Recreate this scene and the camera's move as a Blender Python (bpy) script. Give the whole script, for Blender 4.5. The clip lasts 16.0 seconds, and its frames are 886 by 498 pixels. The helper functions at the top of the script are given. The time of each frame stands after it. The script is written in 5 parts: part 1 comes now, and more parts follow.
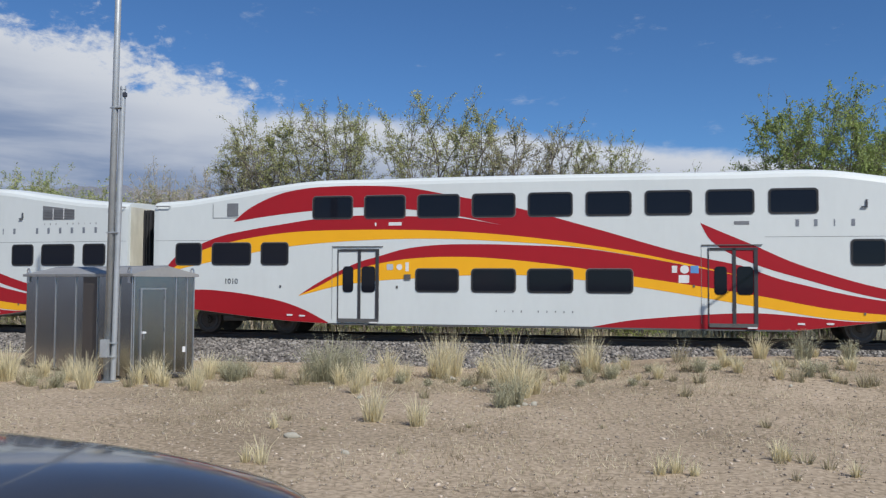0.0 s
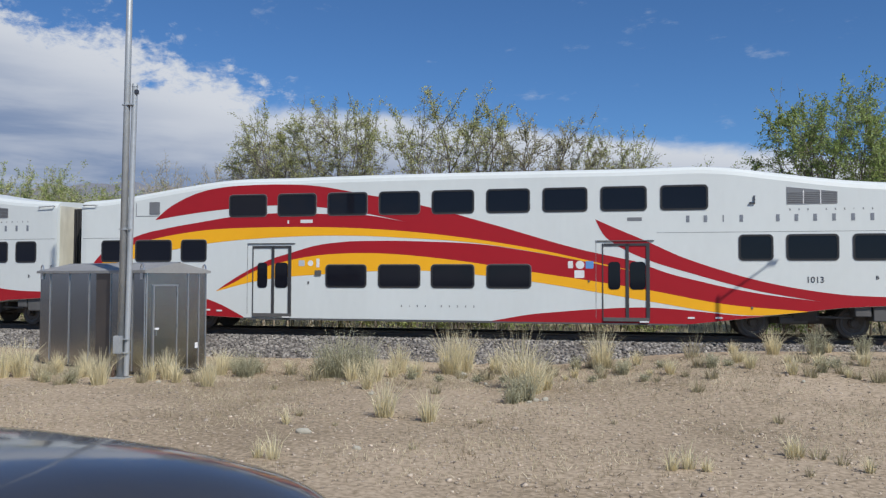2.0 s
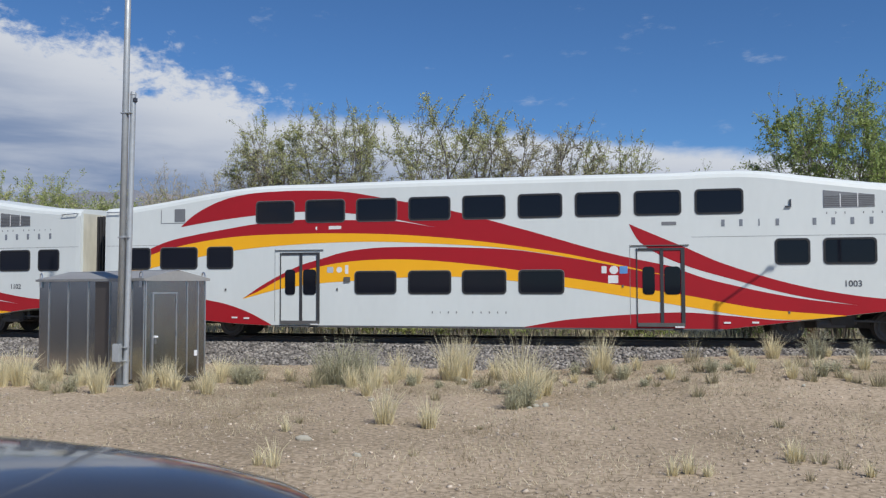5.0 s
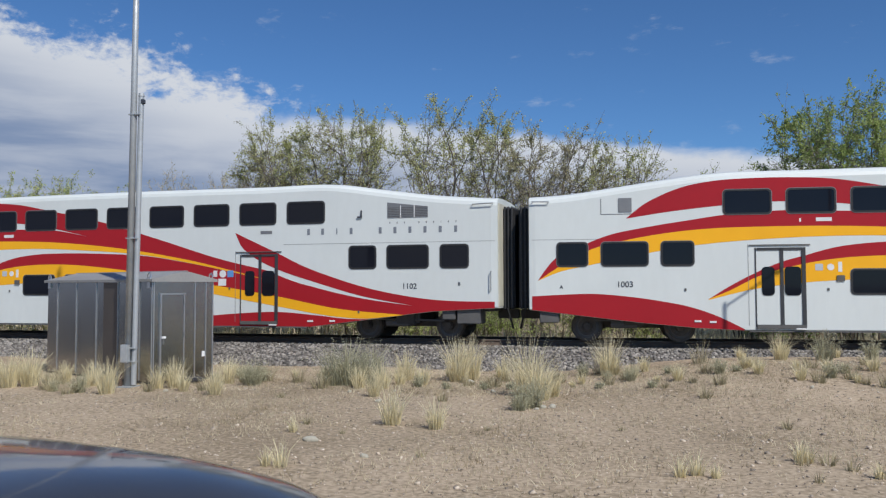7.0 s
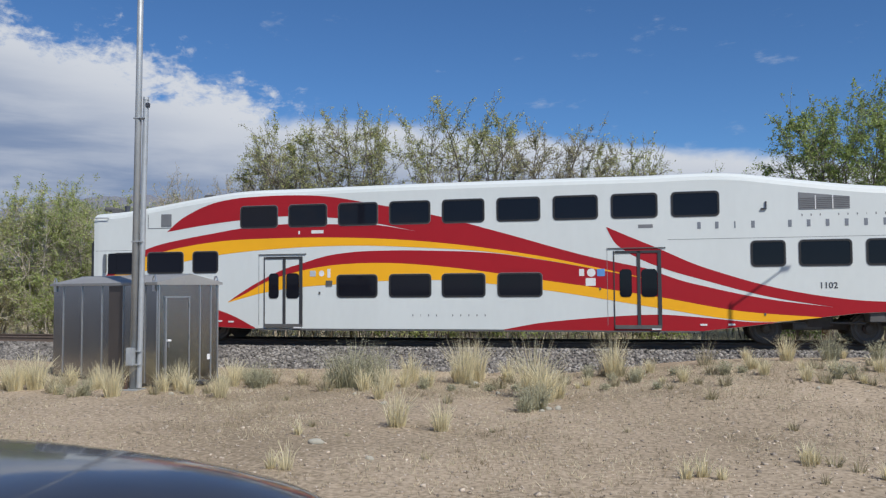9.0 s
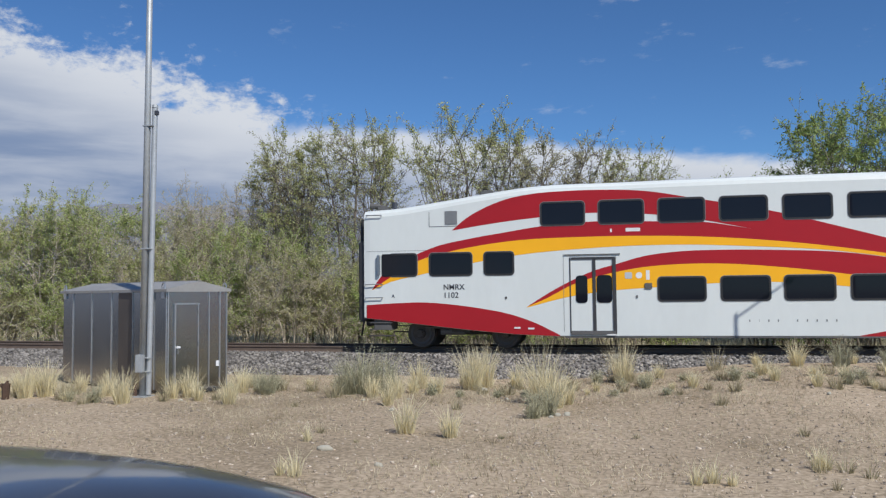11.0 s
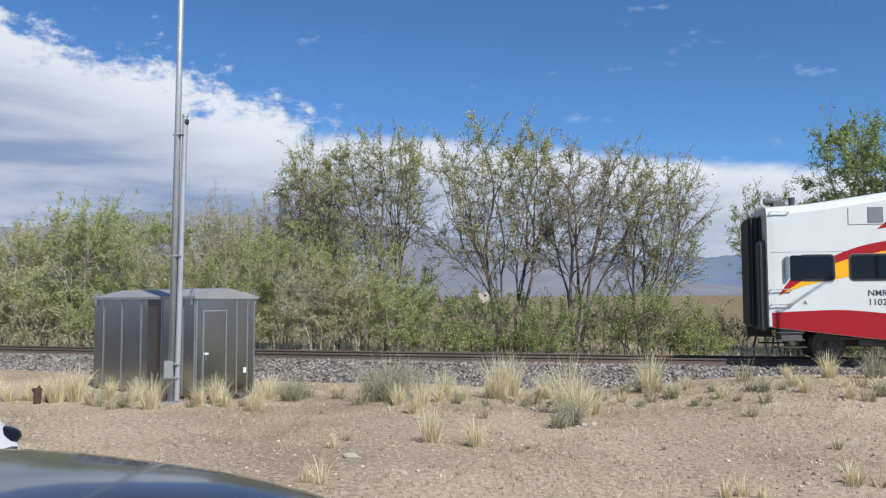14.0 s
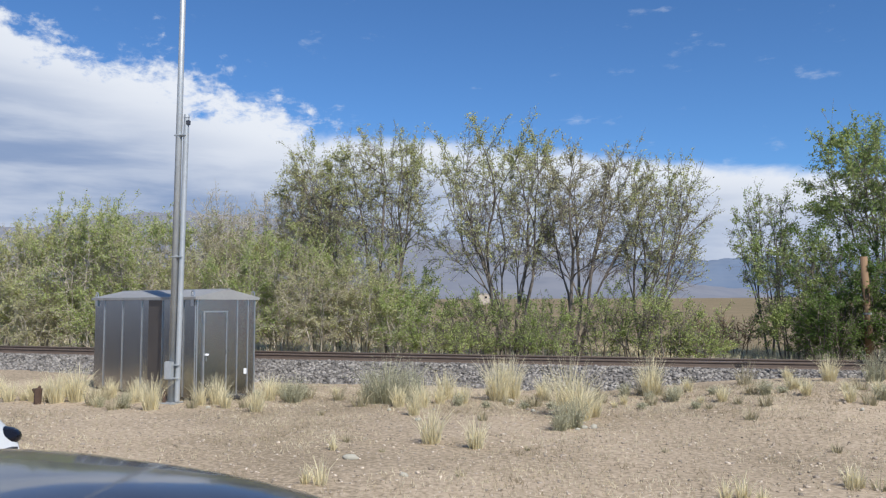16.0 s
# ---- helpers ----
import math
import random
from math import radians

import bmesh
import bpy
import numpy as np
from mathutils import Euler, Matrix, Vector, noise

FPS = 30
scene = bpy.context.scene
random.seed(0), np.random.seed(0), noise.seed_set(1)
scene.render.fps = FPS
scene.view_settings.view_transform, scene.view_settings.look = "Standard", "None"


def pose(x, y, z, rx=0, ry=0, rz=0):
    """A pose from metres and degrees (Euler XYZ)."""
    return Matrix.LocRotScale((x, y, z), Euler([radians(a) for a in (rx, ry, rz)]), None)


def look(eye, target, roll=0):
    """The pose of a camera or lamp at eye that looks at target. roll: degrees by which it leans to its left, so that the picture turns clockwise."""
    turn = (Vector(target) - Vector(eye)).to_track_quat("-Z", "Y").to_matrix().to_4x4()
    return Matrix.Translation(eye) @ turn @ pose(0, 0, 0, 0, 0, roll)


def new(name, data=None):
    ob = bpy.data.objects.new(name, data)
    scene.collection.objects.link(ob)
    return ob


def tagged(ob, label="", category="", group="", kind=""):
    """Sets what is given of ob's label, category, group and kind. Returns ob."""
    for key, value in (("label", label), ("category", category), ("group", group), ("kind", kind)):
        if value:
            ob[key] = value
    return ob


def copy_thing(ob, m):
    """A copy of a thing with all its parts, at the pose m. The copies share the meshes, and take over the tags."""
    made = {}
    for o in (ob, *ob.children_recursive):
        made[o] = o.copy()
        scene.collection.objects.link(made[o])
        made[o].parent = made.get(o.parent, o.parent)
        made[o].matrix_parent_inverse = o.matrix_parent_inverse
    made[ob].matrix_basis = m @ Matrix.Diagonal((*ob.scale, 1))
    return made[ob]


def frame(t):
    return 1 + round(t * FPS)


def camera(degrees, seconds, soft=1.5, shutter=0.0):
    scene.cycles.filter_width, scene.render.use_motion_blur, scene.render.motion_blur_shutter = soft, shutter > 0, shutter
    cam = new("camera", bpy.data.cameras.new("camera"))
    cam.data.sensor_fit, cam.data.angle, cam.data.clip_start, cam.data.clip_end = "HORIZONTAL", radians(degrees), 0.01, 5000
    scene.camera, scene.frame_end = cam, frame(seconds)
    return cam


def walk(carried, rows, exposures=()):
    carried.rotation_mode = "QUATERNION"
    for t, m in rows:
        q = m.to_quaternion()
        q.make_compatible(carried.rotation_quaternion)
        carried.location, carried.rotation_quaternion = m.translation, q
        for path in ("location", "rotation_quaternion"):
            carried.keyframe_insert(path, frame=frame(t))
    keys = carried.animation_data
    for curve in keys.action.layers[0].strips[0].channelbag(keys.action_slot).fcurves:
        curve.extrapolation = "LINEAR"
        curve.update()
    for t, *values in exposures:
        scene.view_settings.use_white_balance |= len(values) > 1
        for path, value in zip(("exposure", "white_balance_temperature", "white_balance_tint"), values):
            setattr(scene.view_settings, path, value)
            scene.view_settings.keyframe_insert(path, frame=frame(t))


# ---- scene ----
cam = camera(56.11, 16.0, soft=1.25, shutter=0.06)
EYE = 2.2
walk(cam, [
    (0.0, pose(0, 0, 2.2, 92.41, -0.27, 11.67)),
    (0.5, pose(0, 0, 2.2, 92.32, 0.17, 11.90)),
    (1.0, pose(0, 0, 2.2, 92.32, -0.11, 12.19)),
    (1.5, pose(0, 0, 2.2, 92.18, -0.19, 12.23)),
    (2.0, pose(0, 0, 2.2, 92.12, -0.15, 12.43)),
    (2.5, pose(0, 0, 2.2, 92.18, 0.26, 12.52)),
    (3.0, pose(0, 0, 2.2, 92.28, 0.25, 12.63)),
    (3.5, pose(0, 0, 2.2, 92.31, 0.02, 12.46)),
    (4.0, pose(0, 0, 2.2, 92.38, -0.16, 12.35)),
    (4.5, pose(0, 0, 2.2, 92.49, 0.05, 12.42)),
    (5.0, pose(0, 0, 2.2, 92.54, 0.19, 12.38)),
    (7.5, pose(0, 0, 2.2, 92.60, 0.02, 13.07)),
    (8.0, pose(0, 0, 2.2, 92.57, -0.15, 13.21)),
    (8.5, pose(0, 0, 2.2, 92.65, 0.03, 13.17)),
    (9.0, pose(0, 0, 2.2, 92.75, 0.40, 13.19)),
    (9.5, pose(0, 0, 2.2, 92.79, 0.51, 13.25)),
    (12.0, pose(0, 0, 2.2, 93.55, 0.05, 14.70)),
    (12.5, pose(0, 0, 2.2, 93.68, -0.40, 15.47)),
    (13.0, pose(0, 0, 2.2, 93.72, -0.13, 15.85)),
    (13.5, pose(0, 0, 2.2, 93.72, 0.13, 15.62)),
    (14.0, pose(0, 0, 2.2, 93.76, 0.24, 15.56)),
    (14.5, pose(0, 0, 2.2, 93.86, 0.07, 15.68)),
    (15.0, pose(0, 0, 2.2, 94.00, 0.07, 15.60)),
    (15.5, pose(0, 0, 2.2, 94.02, 0.10, 15.52)),
    (16.0, pose(0, 0, 2.2, 93.88, 0.03, 15.60)),
], exposures=[(0.0, -0.20), (9.0, -0.20), (9.7, -0.17), (12.0, -0.10), (13.0, 0.01), (14.0, 0.11), (16.0, 0.16)])

# The train's way along the track, in metres, at each second.
TRAIN = [
    (0.0, -13.58), (0.5, -7.57), (1.0, -1.78), (1.5, 3.80), (2.0, 9.16),
    (2.5, 14.26), (3.0, 19.10), (3.5, 23.64), (4.0, 27.95), (4.5, 32.07),
    (5.0, 36.03), (7.5, 52.65), (8.0, 55.55), (8.5, 58.33), (9.0, 60.98),
    (9.5, 63.50), (12.0, 74.12), (12.5, 75.96), (13.0, 77.69), (13.5, 79.30),
    (14.0, 80.81), (14.5, 82.21), (15.0, 83.51), (15.5, 84.70), (16.0, 85.79)]

# ---- light ----
SUN_AZ, SUN_EL = 134.5, 46.0
world = bpy.data.worlds.new("World")
scene.world = world
world.use_nodes = True


def build_sky():
    nt = world.node_tree
    nt.nodes.clear()
    N, K = nt.nodes.new, nt.links.new
    out, bg = N("ShaderNodeOutputWorld"), N("ShaderNodeBackground")
    sky = N("ShaderNodeTexSky")
    sky.sky_type, sky.sun_disc = "NISHITA", False
    sky.sun_elevation, sky.sun_rotation = radians(SUN_EL), radians(SUN_AZ)
    sky.altitude, sky.air_density, sky.dust_density, sky.ozone_density = 1600, 1.0, 0.3, 2.5
    tc = N("ShaderNodeTexCoord")
    sep = N("ShaderNodeSeparateXYZ")
    K(tc.outputs["Generated"], sep.inputs[0])

    def m(op, a, b=None, c=None, clamp=False):
        n = N("ShaderNodeMath")
        n.operation, n.use_clamp = op, clamp
        for i, v in enumerate((a, b, c)):
            if v is None:
                continue
            if isinstance(v, (int, float)):
                n.inputs[i].default_value = v
            else:
                K(v, n.inputs[i])
        return n.outputs[0]

    def ramp(v, lo, hi):
        n = N("ShaderNodeMapRange")
        n.interpolation_type = "SMOOTHSTEP"
        K(v, n.inputs["Value"])
        n.inputs["From Min"].default_value, n.inputs["From Max"].default_value = lo, hi
        return n.outputs["Result"]

    def fbm(scale, detail, rough, stretch, dist=0.0):
        mp = N("ShaderNodeMapping")
        mp.inputs["Scale"].default_value = stretch
        K(tc.outputs["Generated"], mp.inputs["Vector"])
        n = N("ShaderNodeTexNoise")
        n.inputs["Scale"].default_value, n.inputs["Detail"].default_value = scale, detail
        n.inputs["Roughness"].default_value, n.inputs["Distortion"].default_value = rough, dist
        K(mp.outputs[0], n.inputs["Vector"])
        return n.outputs["Fac"]

    # cloud bank: everything under a slanted great circle, plus a low band over the hills
    n1 = fbm(9.0, 9.0, 0.62, (1, 1, 2.2), 0.3)
    n2 = fbm(34.0, 6.0, 0.65, (1, 1, 1.6), 0.2)

    def over(n):
        d = N("ShaderNodeVectorMath")
        d.operation = "DOT_PRODUCT"
        K(tc.outputs["Generated"], d.inputs[0])
        d.inputs[1].default_value = n
        return d.outputs["Value"]

    plane, plane2 = over(CLOUD_N), over(CLOUD_N2)
    ragged = m("ADD", m("MULTIPLY", m("SUBTRACT", n1, 0.5), 0.20), m("MULTIPLY", m("SUBTRACT", n2, 0.5), 0.15))
    bank = ramp(m("ADD", plane, ragged), -0.003, 0.048)
    low = ramp(m("ADD", plane2, m("MULTIPLY", m("SUBTRACT", n1, 0.5), 0.04)), -0.006, 0.014)
    wisp = m("MULTIPLY", ramp(fbm(16.0, 7.0, 0.6, (1, 1, 2.5)), 0.60, 0.80), 0.35)
    mask = m("MAXIMUM", m("MAXIMUM", bank, low), wisp)
    # inside the bank: bright rim, grey-blue under-side with streaks
    inner = m("MAXIMUM", ramp(plane, 0.03, 0.15), m("MULTIPLY", ramp(plane2, 0.0, 0.07), 0.72))
    streak = ramp(fbm(5.0, 6.0, 0.55, (1, 1, 6.0), 0.2), 0.35, 0.68)
    shade = m("MULTIPLY", inner, m("SUBTRACT", 1.0, m("MULTIPLY", streak, 0.45)))
    cm = N("ShaderNodeMix")
    cm.data_type = "RGBA"
    K(shade, cm.inputs["Factor"])
    cm.inputs["A"].default_value = (0.72, 0.76, 0.83, 1)
    cm.inputs["B"].default_value = (0.235, 0.32, 0.50, 1)
    gain = N("ShaderNodeMix")
    gain.data_type, gain.blend_type = "RGBA", "MULTIPLY"
    gain.inputs["Factor"].default_value = 1.0
    K(sky.outputs[0], gain.inputs["A"])
    gain.inputs["B"].default_value = SKY_GAIN
    mix = N("ShaderNodeMix")
    mix.data_type = "RGBA"
    K(mask, mix.inputs["Factor"])
    K(gain.outputs["Result"], mix.inputs["A"])
    K(cm.outputs["Result"], mix.inputs["B"])
    K(mix.outputs["Result"], bg.inputs["Color"])
    bg.inputs["Strength"].default_value = 1.0
    K(bg.outputs[0], out.inputs["Surface"])


CLOUD_N, CLOUD_N2 = (-0.416, 0.039, -0.909), (-0.125, 0.166, -0.978)
SKY_GAIN = (0.055, 0.085, 0.115, 1)
build_sky()
sun = new("sun", bpy.data.lights.new("sun", "SUN"))
sun.data.energy, sun.data.angle, sun.data.color = 4.9, radians(0.55), (1.0, 0.97, 0.925)
_a, _e = radians(SUN_AZ), radians(SUN_EL)
sun.matrix_world = look((0, 0, 60), (-math.sin(_a) * math.cos(_e), -math.cos(_a) * math.cos(_e), 60 - math.sin(_e)))
scene.view_settings.exposure = 0.0

# ---- materials ----


def mat(name, col, rough=0.6, metal=0.0, col2=None, scale=4.0, fine=40.0, mixamt=0.5, bump=0.0, bscale=60.0, coat=0.0,
        spec=0.5, rand=0.0, island=0.0, stretch=(1, 1, 1), rvar=0.0, fw=0.5):
    """A principled material: two colours mixed by noise at two scales, bump, and variation per object or per island."""
    M = bpy.data.materials.new(name)
    M.use_nodes = True
    nt = M.node_tree
    b = nt.nodes["Principled BSDF"]
    N, K = nt.nodes.new, nt.links.new
    b.inputs["Roughness"].default_value, b.inputs["Metallic"].default_value = rough, metal
    b.inputs["Specular IOR Level"].default_value = spec
    b.inputs["Coat Weight"].default_value = coat
    b.inputs["Coat Roughness"].default_value = 0.04
    tc, mp = N("ShaderNodeTexCoord"), N("ShaderNodeMapping")
    mp.inputs["Scale"].default_value = stretch
    K(tc.outputs["Object"], mp.inputs["Vector"])

    def noise_(sc, detail):
        n = N("ShaderNodeTexNoise")
        n.inputs["Scale"].default_value, n.inputs["Detail"].default_value = sc, detail
        K(mp.outputs[0], n.inputs["Vector"])
        return n.outputs["Fac"]

    big, small = noise_(scale, 5), noise_(fine, 4)
    add = N("ShaderNodeMath")
    add.operation = "MULTIPLY_ADD"
    K(small, add.inputs[0])
    add.inputs[1].default_value = fw
    K(big, add.inputs[2])
    mr = N("ShaderNodeMapRange")
    K(add.outputs[0], mr.inputs["Value"])
    mid = 0.5 + 0.5 * fw
    mr.inputs["From Min"].default_value, mr.inputs["From Max"].default_value = mid - 0.2, mid + 0.2
    mr.inputs["To Max"].default_value = mixamt
    mx = N("ShaderNodeMix")
    mx.data_type = "RGBA"
    K(mr.outputs["Result"], mx.inputs["Factor"])
    c2 = col2 or tuple(c * 0.75 for c in col)
    mx.inputs["A"].default_value, mx.inputs["B"].default_value = (*col, 1), (*c2, 1)
    last = mx.outputs["Result"]
    if rand or island:
        src = N("ShaderNodeObjectInfo").outputs["Random"] if rand else N("ShaderNodeNewGeometry").outputs["Random Per Island"]
        amt = rand or island
        r2 = N("ShaderNodeMapRange")
        K(src, r2.inputs["Value"])
        r2.inputs["To Min"].default_value, r2.inputs["To Max"].default_value = 1 - amt, 1 + amt
        hs = N("ShaderNodeHueSaturation")
        K(r2.outputs["Result"], hs.inputs["Value"])
        K(last, hs.inputs["Color"])
        last = hs.outputs["Color"]
    K(last, b.inputs["Base Color"])
    if rvar:
        rr = N("ShaderNodeMapRange")
        K(big, rr.inputs["Value"])
        rr.inputs["From Min"].default_value, rr.inputs["From Max"].default_value = 0.3, 0.7
        rr.inputs["To Min"].default_value, rr.inputs["To Max"].default_value = max(0.02, rough - rvar), rough + rvar
        K(rr.outputs["Result"], b.inputs["Roughness"])
    if bump:
        bn = N("ShaderNodeBump")
        bn.inputs["Strength"].default_value, bn.inputs["Distance"].default_value = bump, 0.02
        K(noise_(bscale, 6), bn.inputs["Height"])
        K(bn.outputs[0], b.inputs["Normal"])
    return M


def leaf_mat(name, col, col2, tr=0.5):
    """Leaves: matte, varied per leaf, light passes through."""
    M = mat(name, col, 0.55, col2=col2, scale=0.8, fine=6.0, mixamt=1.0, island=0.22, spec=0.2)
    nt = M.node_tree
    b = nt.nodes["Principled BSDF"]
    t, mix = nt.nodes.new("ShaderNodeBsdfTranslucent"), nt.nodes.new("ShaderNodeMixShader")
    nt.links.new(b.inputs["Base Color"].links[0].from_socket, t.inputs["Color"])
    mix.inputs[0].default_value = tr
    out = nt.nodes["Material Output"]
    nt.links.new(b.outputs[0], mix.inputs[1])
    nt.links.new(t.outputs[0], mix.inputs[2])
    nt.links.new(mix.outputs[0], out.inputs["Surface"])
    return M


M_SAND = mat("sand", (0.455, 0.365, 0.265), 0.95, col2=(0.245, 0.195, 0.132), scale=0.22, fine=13.0, mixamt=1.0, bump=0.6, bscale=24.0, spec=0.1, fw=1.3)
M_PEBBLE = mat("pebbles", (0.48, 0.41, 0.33), 0.9, col2=(0.30, 0.25, 0.20), scale=3, mixamt=0.9, island=0.5, spec=0.2)
M_ROCK = mat("pale rock", (0.42, 0.40, 0.33), 0.9, col2=(0.27, 0.25, 0.20), scale=6, fine=40, bump=0.4, bscale=25)
M_BALLAST = mat("ballast stone", (0.275, 0.255, 0.23), 0.9, col2=(0.115, 0.105, 0.095), scale=2, mixamt=0.8, island=0.55, spec=0.2)
M_BED = mat("ballast bed", (0.17, 0.155, 0.14), 0.95, col2=(0.09, 0.08, 0.075), scale=9, fine=30, mixamt=1, bump=1.0, bscale=12)
M_RAIL = mat("rusty rail", (0.15, 0.11, 0.085), 0.8, metal=0.1, col2=(0.085, 0.062, 0.05), scale=3, bump=0.2)
M_RAILTOP = mat("polished rail head", (0.30, 0.28, 0.26), 0.35, metal=0.9, scale=3)
M_TIE = mat("weathered tie", (0.10, 0.085, 0.07), 0.9, col2=(0.05, 0.042, 0.035), scale=6, mixamt=0.9, bump=0.5, rand=0.3)
M_WHITE = mat("coach white paint", (0.66, 0.695, 0.675), 0.35, col2=(0.57, 0.60, 0.58), scale=0.5, fine=5.0, mixamt=0.4, stretch=(1.3, 1, 0.5))
M_CREAM = mat("cream end paint", (0.62, 0.60, 0.50), 0.5, col2=(0.45, 0.43, 0.35), scale=1.5, fine=8, mixamt=0.8, stretch=(1, 1, 0.3))
M_RED = mat("red vinyl", (0.37, 0.013, 0.020), 0.42, col2=(0.31, 0.013, 0.019), scale=0.5, fine=3.0, spec=0.3)
M_YEL = mat("yellow vinyl", (0.90, 0.44, 0.016), 0.42, col2=(0.80, 0.38, 0.016), scale=0.5, fine=3.0, spec=0.3)
M_GLASS = mat("tinted glass", (0.008, 0.009, 0.014), 0.05, col2=(0.012, 0.013, 0.02), scale=1.0, spec=0.22, rvar=0.02)
M_RUBBER = mat("black rubber", (0.018, 0.018, 0.019), 0.6, scale=5)
M_BLACK = mat("dark door frame", (0.045, 0.045, 0.048), 0.45, scale=5)
M_BOGIE = mat("grimy truck steel", (0.085, 0.076, 0.068), 0.85, metal=0.1, col2=(0.045, 0.04, 0.036), scale=4, bump=0.3)
M_WHEEL = mat("wheel steel", (0.13, 0.115, 0.10), 0.6, metal=0.6, col2=(0.06, 0.05, 0.045), scale=5)
M_UNDER = mat("underframe grey", (0.11, 0.108, 0.105), 0.7, col2=(0.06, 0.058, 0.056), scale=3)
M_INK = mat("dark lettering", (0.055, 0.06, 0.075), 0.5, scale=4)
M_BARS = mat("grey-blue lettering", (0.20, 0.22, 0.25), 0.5, scale=4)
M_GREYPANEL = mat("grille grey", (0.23, 0.235, 0.24), 0.5, col2=(0.17, 0.175, 0.18), scale=6, metal=0.3)
M_CHROME = mat("grab rail steel", (0.45, 0.45, 0.44), 0.3, metal=0.9, scale=8)
M_SIGNBLUE = mat("blue sign", (0.12, 0.30, 0.62), 0.5, scale=5)
M_SIGNWHITE = mat("white sign", (0.75, 0.75, 0.74), 0.5, scale=5)
M_ALU = mat("brushed aluminium", (0.43, 0.425, 0.42), 0.22, metal=1.0, col2=(0.35, 0.345, 0.34), scale=1.2, fine=20, mixamt=0.7, rvar=0.04, stretch=(1, 1, 0.4))
M_ROOF = mat("dull roof sheet", (0.36, 0.355, 0.34), 0.55, metal=0.25, col2=(0.28, 0.275, 0.265), scale=1.5, fine=15, mixamt=0.8)
M_ALU2 = mat("aluminium trim", (0.66, 0.66, 0.66), 0.35, metal=0.9, scale=6)
M_GALV = mat("galvanised steel", (0.46, 0.48, 0.485), 0.5, metal=0.35, col2=(0.35, 0.37, 0.38), scale=3, fine=14, mixamt=0.9, rvar=0.1)
M_BARK = mat("grey-brown bark", (0.24, 0.205, 0.175), 0.95, col2=(0.14, 0.12, 0.10), scale=2, fine=12, mixamt=0.9, spec=0.1)
M_BARKP = mat("pale twig bark", (0.52, 0.46, 0.37), 0.95, col2=(0.36, 0.315, 0.25), scale=2, fine=12, mixamt=0.9, spec=0.1)
M_LEAF = leaf_mat("spring leaves", (0.46, 0.48, 0.19), (0.58, 0.58, 0.30))
M_LEAFG = leaf_mat("fresh green leaves", (0.38, 0.45, 0.15), (0.50, 0.54, 0.23))
M_LEAFD = leaf_mat("dark green leaves", (0.12, 0.20, 0.05), (0.20, 0.28, 0.08))
M_LEAFB = leaf_mat("dull olive buds", (0.43, 0.41, 0.22), (0.53, 0.50, 0.30))
M_LEAFO = leaf_mat("olive green leaves", (0.30, 0.38, 0.12), (0.43, 0.50, 0.19))
M_LITTER = leaf_mat("grass litter", (0.66, 0.58, 0.42), (0.27, 0.22, 0.14), 0.15)
M_STRAW = leaf_mat("straw grass", (0.82, 0.75, 0.52), (0.62, 0.55, 0.35), 0.35)
M_SAGE = leaf_mat("sage grey green", (0.50, 0.48, 0.34), (0.36, 0.35, 0.23), 0.3)
M_WEED = leaf_mat("dry weed", (0.44, 0.38, 0.25), (0.30, 0.28, 0.17), 0.2)
M_FIELD = mat("dry field grass", (0.27, 0.205, 0.125), 0.95, col2=(0.15, 0.125, 0.07), scale=0.12, fine=1.5, mixamt=0.9, bump=0.6, bscale=5, spec=0.1)
# the blue-grey of distance haze is put into these two base colours
M_HAZEHILL = mat("haze-coloured hills", (0.165, 0.18, 0.215), 1.0, col2=(0.22, 0.225, 0.245), scale=0.004, fine=0.02, mixamt=0.9, spec=0.0)
M_HAZERANGE = mat("haze-coloured range", (0.13, 0.175, 0.25), 1.0, col2=(0.17, 0.21, 0.27), scale=0.003, fine=0.02, mixamt=0.9, spec=0.0)
M_WOOD = mat("brown utility wood", (0.27, 0.17, 0.095), 0.9, col2=(0.16, 0.10, 0.06), scale=3, fine=30, mixamt=0.9, stretch=(1, 1, 0.1), bump=0.3)
M_STUMP = mat("rusty brown stub", (0.10, 0.06, 0.04), 0.9, col2=(0.05, 0.03, 0.022), scale=9, mixamt=0.9)
M_NAVY = mat("dusty dark blue car paint", (0.034, 0.034, 0.038), 0.32, metal=0.0, col2=(0.050, 0.047, 0.044), scale=1, coat=0.9, spec=0.4)
M_NAVY.node_tree.nodes["Principled BSDF"].inputs["Coat Roughness"].default_value = 0.09
M_CARWHITE = mat("white car paint", (0.72, 0.72, 0.70), 0.25, scale=1, coat=0.6)
# added dark ground, out of view, for the hut's metal to reflect
M_DARKGROUND = mat("added dark ground", (0.060, 0.058, 0.056), 0.9, col2=(0.042, 0.041, 0.040), scale=0.4, fine=12, mixamt=0.9, bump=0.4, bscale=30)
M_SIGNGREY = mat("faded notice", (0.46, 0.50, 0.54), 0.5, scale=5)
M_ADOBE = mat("pale stucco", (0.55, 0.47, 0.38), 0.9, scale=0.5)

# ---- mesh helpers ----


